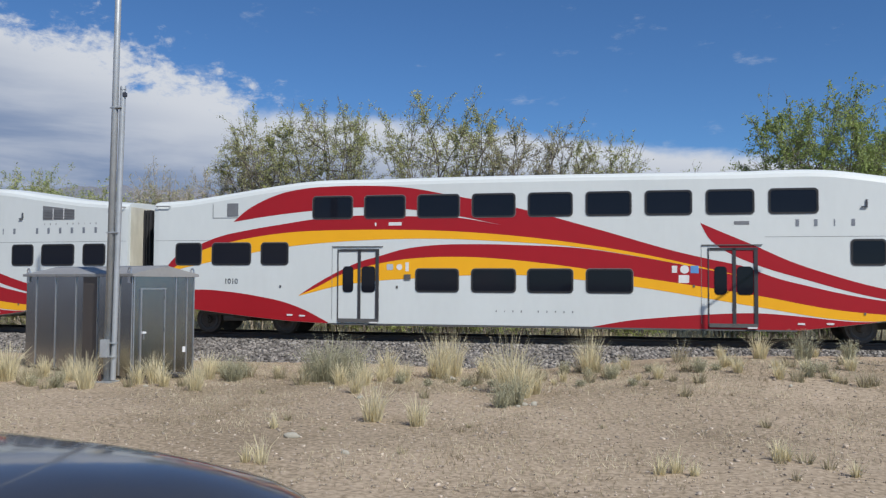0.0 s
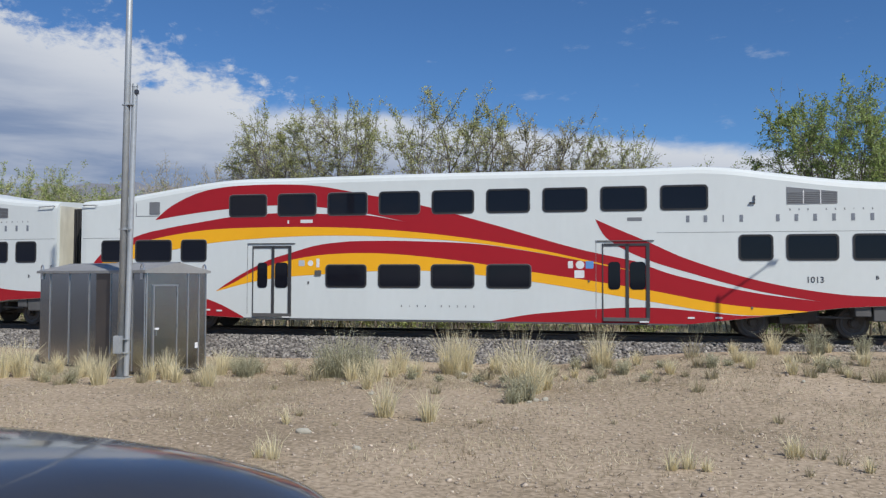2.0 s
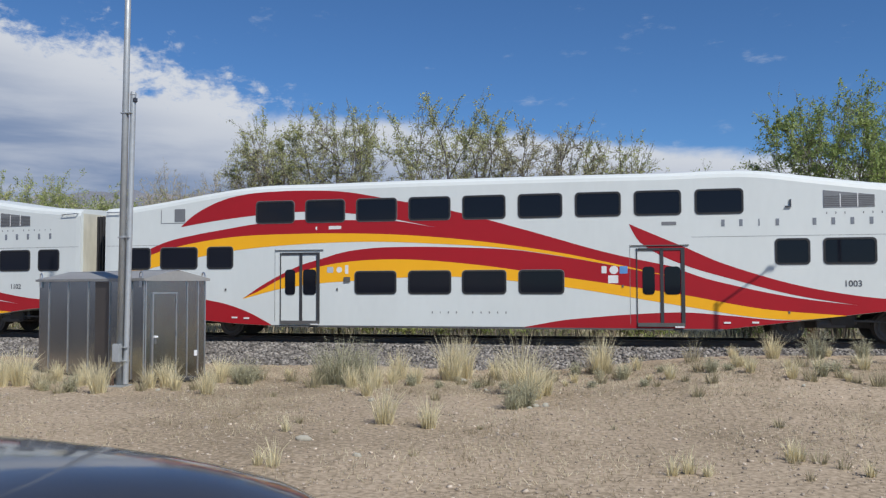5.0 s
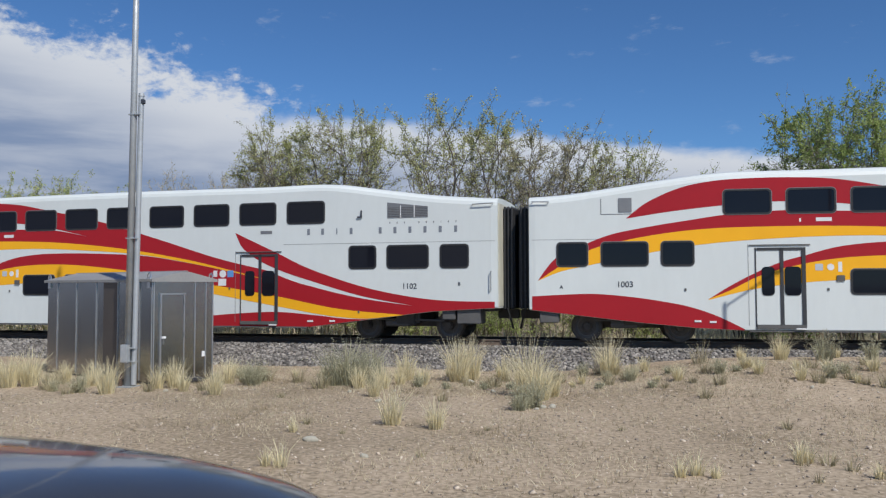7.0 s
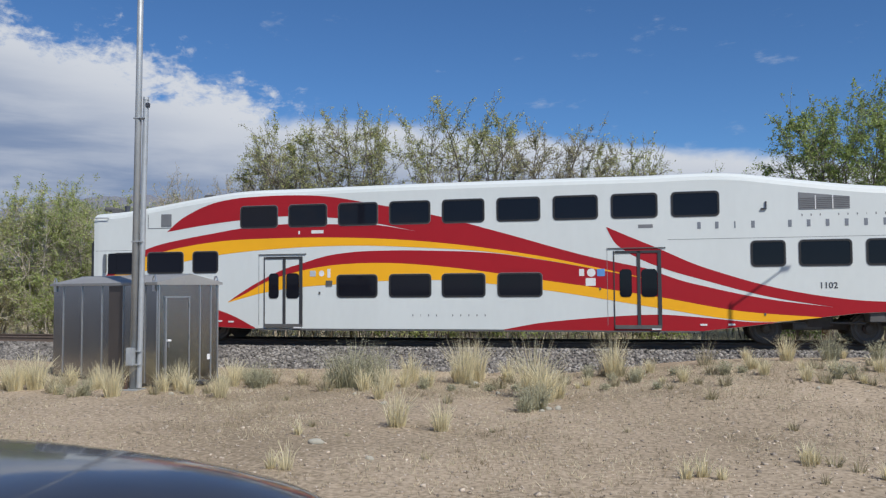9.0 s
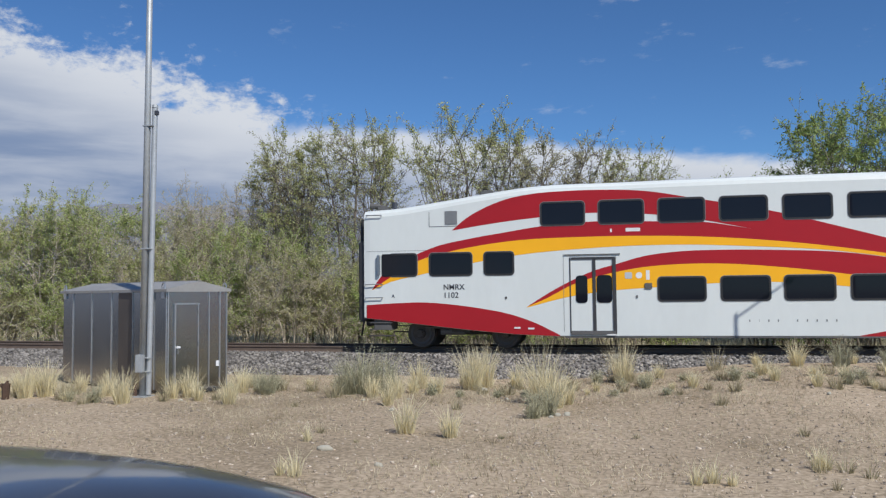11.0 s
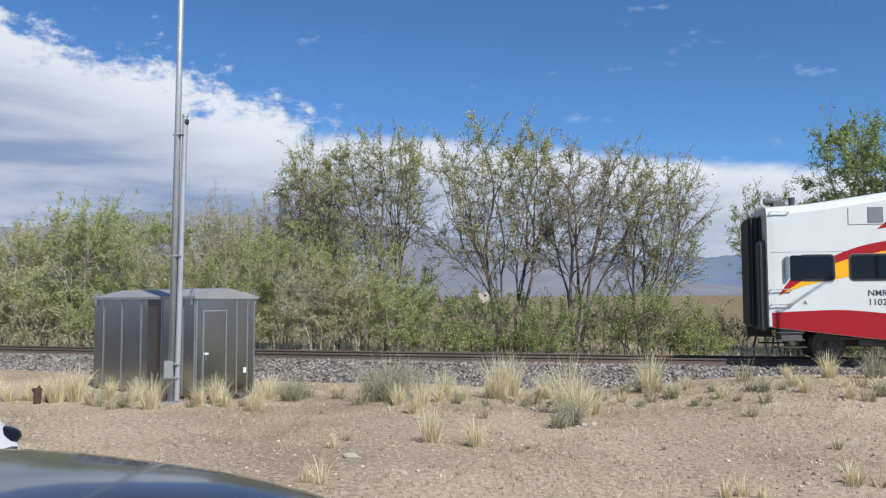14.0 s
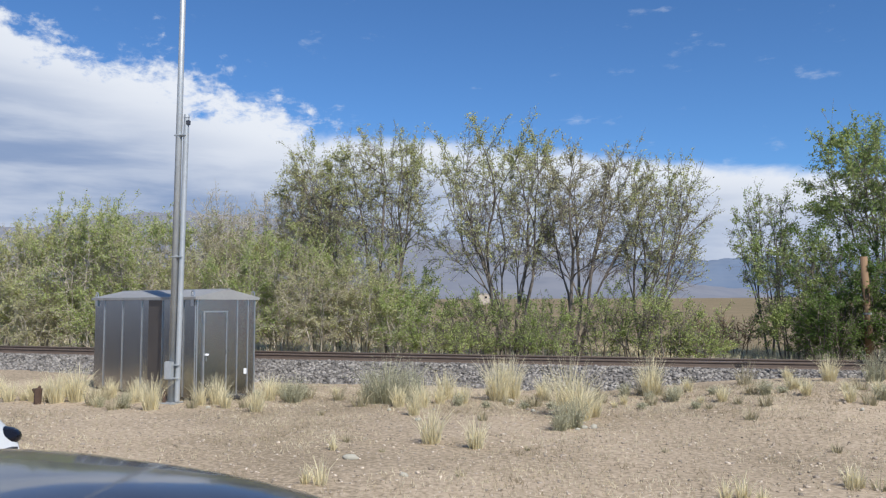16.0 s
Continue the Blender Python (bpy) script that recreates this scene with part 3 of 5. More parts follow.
def letter_bars(parent, x0, x1, z, h, marks, side):
    """A line of wide-set lettering kept as plain bars, one for each mark."""
    n = len(marks)
    for i, g in enumerate(marks):
        if g != " ":
            w = h * {"i": 0.09, "n": 0.24}[g]
            y = sorted((side * W, side * (W + 0.006)))
            key = ("bar", w, h, side)
            if key not in WINDOWS:
                WINDOWS[key] = bm_mesh("letter_bar", box(-w, w, *y, -h / 2, h / 2), M_BARS if h > 0.1 else M_GREYPANEL)
            put("letter_bar", WINDOWS[key], parent, m=pose(x0 + (x1 - x0) * i / (n - 1), 0, z))


def text_on(parent, body, x, z, h, side=-1):
    cu = bpy.data.curves.new("number", "FONT")
    cu.body, cu.size, cu.extrude = body, h * 1.38, 0.002
    cu.offset = 0.003
    cu.space_character = 1.02
    tmp = new("number_curve", cu)
    bpy.context.view_layer.update()
    me = bpy.data.meshes.new_from_object(tmp.evaluated_get(bpy.context.evaluated_depsgraph_get()))
    bpy.data.objects.remove(tmp)
    me.materials.clear()
    me.materials.append(M_INK)
    put("number", me, parent, "dark painted digits", pose(x, side * (W + 0.006), z, 90, 0, 0 if side < 0 else 180))


def bogie(parent, xc):
    """A four-wheel truck: side frames, bolster, springs, boxes, brake gear."""
    for s in (-1, 1):
        bm = bmesh.new()
        inner, y = s * 0.40, s * 0.86
        a, b = sorted((inner, inner + s * 0.14))
        pts = [(-1.75, 0.42), (-1.70, 0.62), (-0.9, 0.66), (-0.5, 0.52), (0.5, 0.52), (0.9, 0.66), (1.70, 0.62), (1.75, 0.42), (1.55, 0.28), (1.05, 0.28), (0.75, 0.38),
               (-0.75, 0.38), (-1.05, 0.28), (-1.55, 0.28)]
        slab([(xc + x, z) for x, z in pts], a, b, bm)
        f = part("bogie_frame", bm, M_BOGIE, parent, "grimy truck side frame")
        for dx in (-1.295, 1.295):
            put("axle_box", bm_mesh("axle_box", box(xc + dx - 0.17, xc + dx + 0.17, *sorted((inner + s * 0.02, inner + s * 0.22)), 0.26, 0.56, 0.04), M_WHEEL), f)
        for dx in (-0.32, 0.0, 0.32):
            put("spring", bm_mesh("spring", cyl(0.10, 0.10, (xc + dx, y + s * 0.10, 0.50), (xc + dx, y + s * 0.10, 0.82), 10), M_WHEEL), f)
        put("brake_cylinder", bm_mesh("brake_cylinder", cyl(0.11, 0.11, (xc - 0.62, y + s * 0.22, 0.50), (xc + 0.1, y + s * 0.22, 0.50), 10), M_UNDER), f)
        put("brake_pipe", bm_mesh("brake_pipe", cyl(0.03, 0.03, (xc - 1.1, y + s * 0.26, 0.62), (xc + 1.2, y + s * 0.26, 0.58), 8), M_UNDER), f)
    put("bolster", bm_mesh("bolster", box(xc - 0.30, xc + 0.30, -1.2, 1.2, 0.45, 0.80, 0.03), M_BOGIE), parent)


def wheelset(parent, x):
    """Axle with two flanged wheels and hub bosses."""
    bm = bmesh.new()
    cyl(0.085, 0.085, (0, -1.02, 0), (0, 1.02, 0), 10, bm)
    for s in (-1, 1):
        cyl(0.425, 0.42, (0, s * 0.69, 0), (0, s * 0.82, 0), 28, bm)
        cyl(0.455, 0.445, (0, s * 0.66, 0), (0, s * 0.69, 0), 28, bm)
        cyl(0.30, 0.29, (0, s * 0.82, 0), (0, s * 0.835, 0), 24, bm)
        cyl(0.14, 0.12, (0, s * 0.835, 0), (0, s * 0.93, 0), 16, bm)
        for k in range(4):
            a = k * math.pi / 2
            cyl(0.03, 0.03, (0.21 * math.cos(a), s * 0.835, 0.21 * math.sin(a)), (0.21 * math.cos(a), s * 0.85, 0.21 * math.sin(a)), 6, bm)
    ws = put("wheelset", bm_mesh("wheelset", bm, M_WHEEL), parent, "steel wheel pair on an axle", pose(x, 0, 0.425))
    for s in (-1, 1):
        bm = bmesh.new()
        n, lo_, hi_ = 28, 0.26, 0.34
        rim = [[bm.verts.new((r * math.cos(2 * math.pi * i / n), y, r * math.sin(2 * math.pi * i / n))) for i in range(n)]
               for r, y in ((lo_, s * 0.836), (lo_ + 0.01, s * 0.85), (hi_ - 0.01, s * 0.85), (hi_, s * 0.815))]
        for p, q in zip(rim, rim[1:]):
            for i in range(n):
                bm.faces.new((p[i], p[(i + 1) % n], q[(i + 1) % n], q[i]))
        put("rim", bm_mesh("rim", bm, M_UNDER), ws, "worn bright wheel face")
    return ws


def grab(parent, x0, x1, z0, z1, side, name="grab_rail"):
    bm = bmesh.new()
    y = side * (W + 0.07)
    cyl(0.014, 0.014, (x0, y, z0), (x1, y, z1), 8, bm)
    for x, z in ((x0, z0), (x1, z1)):
        cyl(0.014, 0.014, (x, side * (W - 0.03), z), (x, y, z), 8, bm)
    part(name, bm, M_CHROME, parent)


def build_coach():
    c = empty("passenger_coach")
    coach_body(c)
    for s in (-1, 1):
        livery(c, s)
        for a, b in ((-11.80, -10.92), (-10.56, -9.26), (-8.92, -8.03)):
            coach_window(c, a, b, 2.14, 2.83, s)
        for i in range(9):
            coach_window(c, -7.25 + 1.645 * i, -5.98 + 1.645 * i, 3.54, 4.23, s)
        for a in (-4.01, -2.33, -0.69, 0.98):
            coach_window(c, a, a + 1.30, 1.34, 2.03, s)
        for a, b in ((7.98, 8.86), (9.20, 10.51), (10.86, 11.73)):
            coach_window(c, a, b, 2.13, 2.83, s)
        coach_door(c, -6.44, -5.14, s)
        coach_door(c, 4.30, 5.61, s)
        # intake grille at one end, small vent at the other
        bm = slab([(9.22, 3.65), (10.49, 3.65), (10.49, 3.97), (9.22, 4.12)], s * W, s * (W + 0.012))
        g = part("grille", bm, M_GREYPANEL, c, "grey slatted air intake")
        for x in (9.64, 10.07):
            put("mullion", bm_mesh("mullion", box(x - 0.012, x + 0.012, *sorted((s * W, s * (W + 0.02))), 3.65, 4.02), M_SIGNWHITE), g)
        for k in range(6):
            z = 3.69 + k * 0.05
            put("slat", bm_mesh("slat", box(9.24, 10.47, *sorted((s * W, s * (W + 0.018))), z, z + 0.015), M_UNDER), g)
        plate("vent", -10.07, -9.70, 3.66, 4.06, c, M_GREYPANEL, 0.014, s, "small grey vent")
        bm = box(-10.56, -10.54, *sorted((s * W, s * (W + 0.006))), 3.62, 4.05)
        box(-10.56, -9.7, *sorted((s * W, s * (W + 0.006))), 3.60, 3.62, bm=bm)
        part("hatch_edge", bm, M_GREYPANEL, c)
        for a, b in ((-12.5, -6.5), (5.8, 12.5)):
            plate("seam", a, b, 2.905, 2.915, c, M_GREYPANEL, 0.003, s)
        for x in (-6.62, 4.12):
            plate("seam", x, x + 0.012, 0.50, 2.72, c, M_GREYPANEL, 0.006, s)
        # hooded marker lamp
        bm = box(8.37, 8.405, *sorted((s * W, s * (W + 0.04))), 3.70, 3.90)
        box(8.26, 8.405, *sorted((s * W, s * (W + 0.05))), 3.68, 3.72, bm=bm)
        part("marker_lamp", bm, M_INK, c, "small hooded lamp bracket")
        letter_bars(c, 6.64, 11.34, 3.285, 0.19, "nnin nnnnnn", s)
        letter_bars(c, 9.30, 11.35, 3.505, 0.055, "nnn nnninn", s)
        letter_bars(c, -1.6, 0.6, 0.80, 0.06, "ninn nnnnn", s)
        # notices by the doors
        plate("notice", -4.90, -4.70, 1.99, 2.17, c, M_SIGNGREY, 0.008, s, "faded grey square notice", 0.03)
        plate("notice", -4.60, -4.42, 1.99, 2.17, c, M_SIGNWHITE, 0.008, s, "round white warning notice", 0.088)
        plate("notice", -4.32, -4.22, 1.95, 2.22, c, M_SIGNWHITE, 0.008, s, "narrow white notice", 0.01)
        plate("call_box", -4.36, -4.16, 1.70, 1.86, c, M_UNDER, 0.03, s, "small grey call box", 0.02)
        plate("notice", 3.34, 3.48, 1.92, 2.12, c, M_SIGNWHITE, 0.008, s, "narrow white notice", 0.01)
        plate("notice", 3.56, 3.80, 1.90, 2.13, c, M_SIGNWHITE, 0.008, s, "round white warning notice", 0.11)
        plate("notice", 3.84, 4.06, 1.91, 2.12, c, M_SIGNBLUE, 0.008, s, "blue square access notice", 0.02)
        plate("notice", 3.52, 3.80, 1.64, 1.86, c, M_SIGNWHITE, 0.008, s, "white square notice", 0.01)
        for x, z in ((-5.28, 3.36), (-4.85, 3.37), (5.0, 3.30)):
            plate("label_plate", x, x + (0.05 if x == -5.28 else 0.40), z - 0.05, z + 0.05, c, M_SIGNWHITE if z > 3.33 else M_GREYPANEL, 0.006, s)
        for x, z in ((-8.05, 0.62), (-7.65, 0.60), (6.62, 0.55), (7.35, 0.56)):
            plate("marker_plate", x, x + 0.18, z - 0.03, z + 0.02, c, M_SIGNWHITE, 0.02, s)
        for x, z in ((8.28, 0.80), (-8.3, 1.45), (3.9, 1.52), (-4.6, 1.45)):
            plate("socket", x, x + 0.05, z, z + 0.07, c, M_UNDER, 0.02, s)
        grab(c, -12.48, -12.02, 4.00, 3.99, s)
        grab(c, 11.86, 12.46, 3.98, 4.00, s)
        grab(c, 12.40, 12.40, 1.50, 2.02, s)
        # floor sill under the low section
        part("sill", box(-6.6, 6.6, *sorted((s * (W - 0.05), s * (W + 0.008))), 0.33, 0.375), M_UNDER, c)
    for xc in (-9.68, 9.68):
        bogie(c, xc)
    for x in (-10.975, -8.385, 8.385, 10.975):
        wheelset(c, x)
    part("underframe", box(-12.4, 12.4, -1.1, 1.1, 0.86, 0.98), M_BOGIE, c)
    for a, b, z in ((11.35, 12.05, 0.50), (-12.3, -11.75, 0.55), (10.9, 11.3, 0.62)):
        part("equipment_box", box(a, b, -1.42, -0.7, z, 0.95, 0.02), M_UNDER, c)
    # gangway bellows, corner posts and coupler at each end
    for s in (-1, 1):
        g = part("gangway", box(*sorted((s * 12.56, s * 12.945)), -0.70, 0.70, 0.95, 3.90, 0.03), M_RUBBER, c, "black rubber gangway bellows")
        for k in range(3):
            x = s * (12.63 + 0.11 * k)
            put("fold", bm_mesh("fold", box(*sorted((x, x + s * 0.04)), -0.78, 0.78, 0.92, 3.96, 0.01), M_BLACK), g)
        part("end_wall", box(*sorted((s * 12.575, s * 12.60)), -1.36, 1.36, 1.0, 4.02, 0.01), M_CREAM, c, "cream-coloured coach end wall")
        part("coupler", box(*sorted((s * 12.3, s * 12.95)), -0.14, 0.14, 0.62, 0.90, 0.03), M_BOGIE, c)
        part("air_hose", cyl(0.03, 0.03, (s * 12.75, -0.9, 0.95), (s * 12.9, -0.75, 0.35), 8), M_RUBBER, c)
    return c


def cab_end(c):
    """Driving end: cab window with mirror, steps, horns and an antenna."""
    for s in (-1, 1):
        plate("cab_window", -12.02, -11.7, 2.15, 2.82, c, M_GLASS, 0.020, s, "cab side window", 0.05)
        part("cab_mirror", box(-12.16, -12.06, *sorted((s * (W + 0.02), s * (W + 0.10))), 2.18, 2.80, 0.02), M_CHROME, c, "tall cab mirror")
        for z in (1.52, 1.92):
            grab(c, -12.52, -12.0, z, z, s)
        st = part("cab_step", box(-12.45, -11.65, *sorted((s * 1.2, s * 1.46)), 0.36, 0.40, 0.01), M_BOGIE, c)
        for z in (0.56, 0.76):
            put("tread", bm_mesh("tread", box(-12.4, -11.7, *sorted((s * 1.2, s * 1.46)), z, z + 0.03), M_UNDER), st)
    part("collision_post", box(-12.80, -12.56, -1.35, 1.35, 0.80, 3.25, 0.05), M_BLACK, c, "black end bulkhead")
    bm = bmesh.new()
    for k in range(3):
        cyl(0.03, 0.09, (-12.2 + 0.05 * k, -0.9 + 0.16 * k, 4.34), (-12.55 + 0.05 * k, -0.9 + 0.16 * k, 4.36), 10, bm)
    box(-12.3, -12.0, -0.95, -0.5, 4.18, 4.32, bm=bm)
    part("air_horn", bm, M_UNDER, c, "cluster of air horns")
    part("roof_lamp", cyl(0.07, 0.09, (-11.8, -0.8, 4.2), (-11.8, -0.8, 4.45), 10), M_INK, c)
    part("roof_box", box(-9.2, -8.8, -0.4, 0.1, 4.55, 4.78, 0.04), M_UNDER, c)


NUMBERS = ("1010", "1013", "1003", "1102")
coaches = [build_coach()]
for _ in range(3):
    coaches.append(copy_thing(coaches[0], Matrix.Identity(4)))
for k, c in enumerate(coaches):
    cab = k == 3
    tagged(c, "white two-level train coach with red and yellow stripes" + (", driving cab end" if cab else ""),
           "train coach", "coaches of the train")
    text_on(c, NUMBERS[k], 9.68, 1.53, 0.165)
    text_on(c, NUMBERS[k], -10.14, 1.56 - (0.06 if cab else 0), 0.165)
    if cab:
        text_on(c, "NMRX", -10.14, 1.74, 0.16)
    text_on(c, "A", -11.72, 1.52, 0.10)
    text_on(c, "B", 11.40, 1.62, 0.10)
cab_end(coaches[3])

# ---- trackside hut, poles, rocks ----


def build_hut():
    """Aluminium signal hut: gabled roof, standing seams, door, lifting eyes."""
    L, D, H, RIDGE = 4.60, 1.66, 2.34, 2.58
    hut = empty("signal_hut", pose(-10.58, 16.88, float(ground_z(-11.5, 17.5)) + 0.01, 0, 0, 156))
    tagged(hut, "brushed aluminium railway signal hut with a low gabled roof", "signal hut")
    # local x runs along the long side, local y = 0 is the front long wall, the hut lies at y < 0
    part("body", box(0, L, -D, 0, 0.06, H, 0.012), M_ALU, hut, "dull reflective aluminium walls")
    part("plinth", box(0.05, L - 0.05, -D + 0.05, -0.05, 0, 0.07), M_UNDER, hut)
    bm = bmesh.new()
    o = 0.07
    pts = [(-D - o, H - 0.015), (-D - o, H + 0.045), (-D / 2, RIDGE), (o, H + 0.045), (o, H - 0.015)]
    a = [bm.verts.new((-o, y, z)) for y, z in pts]
    b = [bm.verts.new((L + o, y, z)) for y, z in pts]
    bm.faces.new(a)
    bm.faces.new(b[::-1])
    for i in range(5):
        j = (i + 1) % 5
        bm.faces.new((a[i], b[i], b[j], a[j]))
    roof = part("roof", bm, M_ROOF, hut, "low gabled sheet roof")
    put("ridge_cap", bm_mesh("ridge_cap", box(-o, L + o, -D / 2 - 0.04, -D / 2 + 0.04, RIDGE - 0.02, RIDGE + 0.008), M_ALU2), roof)
    for x, y in ((0.12, 0.02), (L - 0.12, 0.02), (0.12, -D - 0.02), (L - 0.12, -D - 0.02)):
        bm = bmesh.new()
        for k in range(8):
            a0, a1 = math.pi * k / 8, math.pi * (k + 1) / 8
            cyl(0.018, 0.018, (x + 0.06 * math.cos(a0), y, H + 0.09 + 0.10 * math.sin(a0)), (x + 0.06 * math.cos(a1), y, H + 0.09 + 0.10 * math.sin(a1)), 6, bm)
        box(x - 0.06, x + 0.06, y - 0.015, y + 0.015, H - 0.16, H + 0.09, bm=bm)
        part("lifting_eye", bm, M_ALU2, hut)
    for x in (0.02, 0.50, 1.38, 2.30, 3.20, 4.10):
        part("seam", box(x - 0.009, x + 0.009, 0, 0.022, 0.08, H - 0.02), M_ALU2, hut)
    # panel duller than the rest, its differing reflection put in as brown-grey colour
    part("tinted_panel", box(1.41, 1.98, 0.0, 0.018, 0.10, H - 0.03), mat("brown-grey reflection tint", (0.13, 0.112, 0.10), 0.45, metal=0.5, scale=2), hut, "dull panel, brown-grey reflection put into its colour")
    for y in (-0.02, -1.13, -1.44, -1.64):
        part("seam", box(-0.022, 0, y - 0.012, y + 0.012, 0.08, H - 0.02), M_ALU2, hut)
    # door on the end wall
    door = part("door", box(-0.03, 0, -0.80, -0.20, 0.14, 2.02, 0.006), M_ALU, hut, "plain metal door with a padlock")
    for y in (-0.81, -0.19):
        put("door_trim", bm_mesh("door_trim", box(-0.045, 0, y - 0.014, y + 0.014, 0.14, 2.03), M_ALU2), door)
    put("door_trim", bm_mesh("door_trim", box(-0.05, 0, -0.84, -0.16, 2.03, 2.06), M_ALU2), door)
    put("padlock", bm_mesh("padlock", box(-0.09, -0.03, -0.30, -0.20, 1.03, 1.08, 0.008), M_SIGNWHITE), door)
    put("hasp", bm_mesh("hasp", box(-0.06, -0.03, -0.27, -0.23, 0.90, 1.02), M_CHROME), door)
    for z in (0.45, 1.10, 1.85):
        put("hinge", bm_mesh("hinge", cyl(0.02, 0.02, (-0.045, -0.81, z - 0.05), (-0.045, -0.81, z + 0.05), 8), M_CHROME), door)
    part("label_plate", box(-0.012, 0, -1.42, -1.34, 0.55, 0.68), M_SIGNWHITE, hut, "small white plate")
    part("cable_entry", box(-0.30, 0.02, -1.25, -0.85, 0.0, 0.09, 0.02), M_BLACK, hut)


def build_mast():
    """Galvanised lattice-free mast with a second, shorter conduit pole clamped to it."""
    z = float(ground_z(-11.1, 16.6))
    p = empty("pole", pose(-11.02, 16.62, z, 0, 0.55, 0))
    tagged(p, "tall galvanised steel mast with a shorter pole clamped on", "pole")
    part("shaft", cyl(0.085, 0.055, (0, 0, 0), (0, 0, 14.5), 16), M_GALV, p, smooth=True)
    part("base_plate", box(-0.2, 0.2, -0.2, 0.2, 0, 0.03, 0.005), M_GALV, p)
    s = part("short_pole", cyl(0.062, 0.062, (0.135, 0.02, 0.05), (0.175, 0.02, 6.55), 14), M_GALV, p, "shorter steel pole")
    put("cap", bm_mesh("cap", cyl(0.07, 0.06, (0.175, 0.02, 6.53), (0.175, 0.02, 6.60), 14), M_GALV), s)
    put("bracket", bm_mesh("bracket", box(0.19, 0.27, -0.04, 0.05, 6.36, 6.46, 0.01), M_INK), s)
    for h in (0.55, 0.85, 3.3, 6.1):
        part("clamp", box(-0.085, 0.20, -0.08, 0.075, h, h + 0.03, 0.006), M_GALV, p)
    part("junction_box", box(-0.08, 0.10, -0.20, -0.08, 0.55, 0.95, 0.015), M_GALV, p)
    part("ground_rod", cyl(0.05, 0.03, (-0.12, -0.1, 0), (-0.12, -0.1, 0.32), 8), M_STUMP, p)


def build_lamp():
    """Street lamp by the berm: its shadow falls on the passing coaches."""
    x, y = 6.45, 20.0
    z = float(ground_z(x, y))
    l = empty("street_lamp", pose(x, y, z))
    tagged(l, "grey steel street lamp with a rising arm", "street lamp")
    part("mast", cyl(0.065, 0.04, (0, 0, 0), (0, 0, 7.55 - z), 14), M_GALV, l, smooth=True)
    part("arm", cyl(0.03, 0.022, (0, 0, 7.45 - z), (1.38, 0, 8.47 - z), 10), M_GALV, l, smooth=True)
    part("lamp_head", box(1.30, 1.52, -0.05, 0.05, 8.45 - z, 8.51 - z, 0.015), M_GALV, l)
    part("base_plate", box(-0.18, 0.18, -0.18, 0.18, 0, 0.03, 0.005), M_GALV, l)


def lump(name, material, p, size, seed, label, category, group=""):
    """A rounded uneven stone."""
    rng = random.Random(seed)
    bm = bmesh.new()
    bmesh.ops.create_icosphere(bm, subdivisions=2, radius=1)
    off = Vector((rng.uniform(-9, 9), rng.uniform(-9, 9), rng.uniform(-9, 9)))
    for v in bm.verts:
        v.co *= 1 + 0.35 * noise.noise(v.co * 0.9 + off) + 0.12 * noise.noise(v.co * 2.6 + off)
        v.co = Vector((v.co.x * size[0], v.co.y * size[1], v.co.z * size[2]))
    ob = put(name, bm_mesh(name, bm, material, True), m=pose(p[0], p[1], float(ground_z(*p[:2])) + size[2] * 0.35, 0, 0, rng.uniform(0, 90)))
    return tagged(ob, label, category, group)


def build_stub():
    s = empty("stump", pose(-13.75, 15.6, float(ground_z(-13.75, 15.6)) - 0.03))
    tagged(s, "short rusty brown post stub in dry grass", "stump")
    part("post", cyl(0.075, 0.085, (0, 0, 0), (0.02, 0, 0.38), 8), M_STUMP, s)
    part("splinter", cyl(0.05, 0.02, (0.02, 0, 0.36), (0.05, 0.02, 0.44), 6), M_STUMP, s)
    part("splinter", cyl(0.05, 0.03, (-0.05, 0, 0.30), (-0.11, -0.02, 0.37), 6), M_STUMP, s)


def build_utility_pole():
    u = empty("utility_pole", pose(6.9, 34.0, -0.1))
    tagged(u, "brown wooden utility pole among the trees", "utility pole")
    part("shaft", cyl(0.15, 0.13, (0, 0, 0), (-0.12, 0, 4.1), 12), M_WOOD, u, smooth=True)
    part("band", cyl(0.155, 0.155, (-0.055, 0, 1.95), (-0.057, 0, 2.02), 12), M_GALV, u)


# ---- vegetation ----


def tubes(P0, P1, R0, R1, sides=3):
    """Tapered tubes for many branch pieces at once."""
    P0, P1, R0, R1 = (np.asarray(a, float) for a in (P0, P1, R0, R1))
    d = P1 - P0
    d /= np.maximum(np.linalg.norm(d, axis=1, keepdims=True), 1e-6)
    ref = np.where(np.abs(d[:, 2:3]) > 0.9, np.array([[1.0, 0, 0]]), np.array([[0, 0, 1.0]]))
    u = np.cross(d, ref)
    u /= np.linalg.norm(u, axis=1, keepdims=True)
    v = np.cross(d, u)
    a = np.arange(sides) * 2 * np.pi / sides
    off = np.cos(a)[None, :, None] * u[:, None] + np.sin(a)[None, :, None] * v[:, None]
    V = np.concatenate([P0[:, None] + off * R0[:, None, None], P1[:, None] + off * R1[:, None, None]], 1)
    k = np.arange(sides)
    F = np.stack([k, (k + 1) % sides, (k + 1) % sides + sides, k + sides], -1)
    return V.reshape(-1, 3), (F[None] + 2 * sides * np.arange(len(P0))[:, None, None]).reshape(-1, 4)


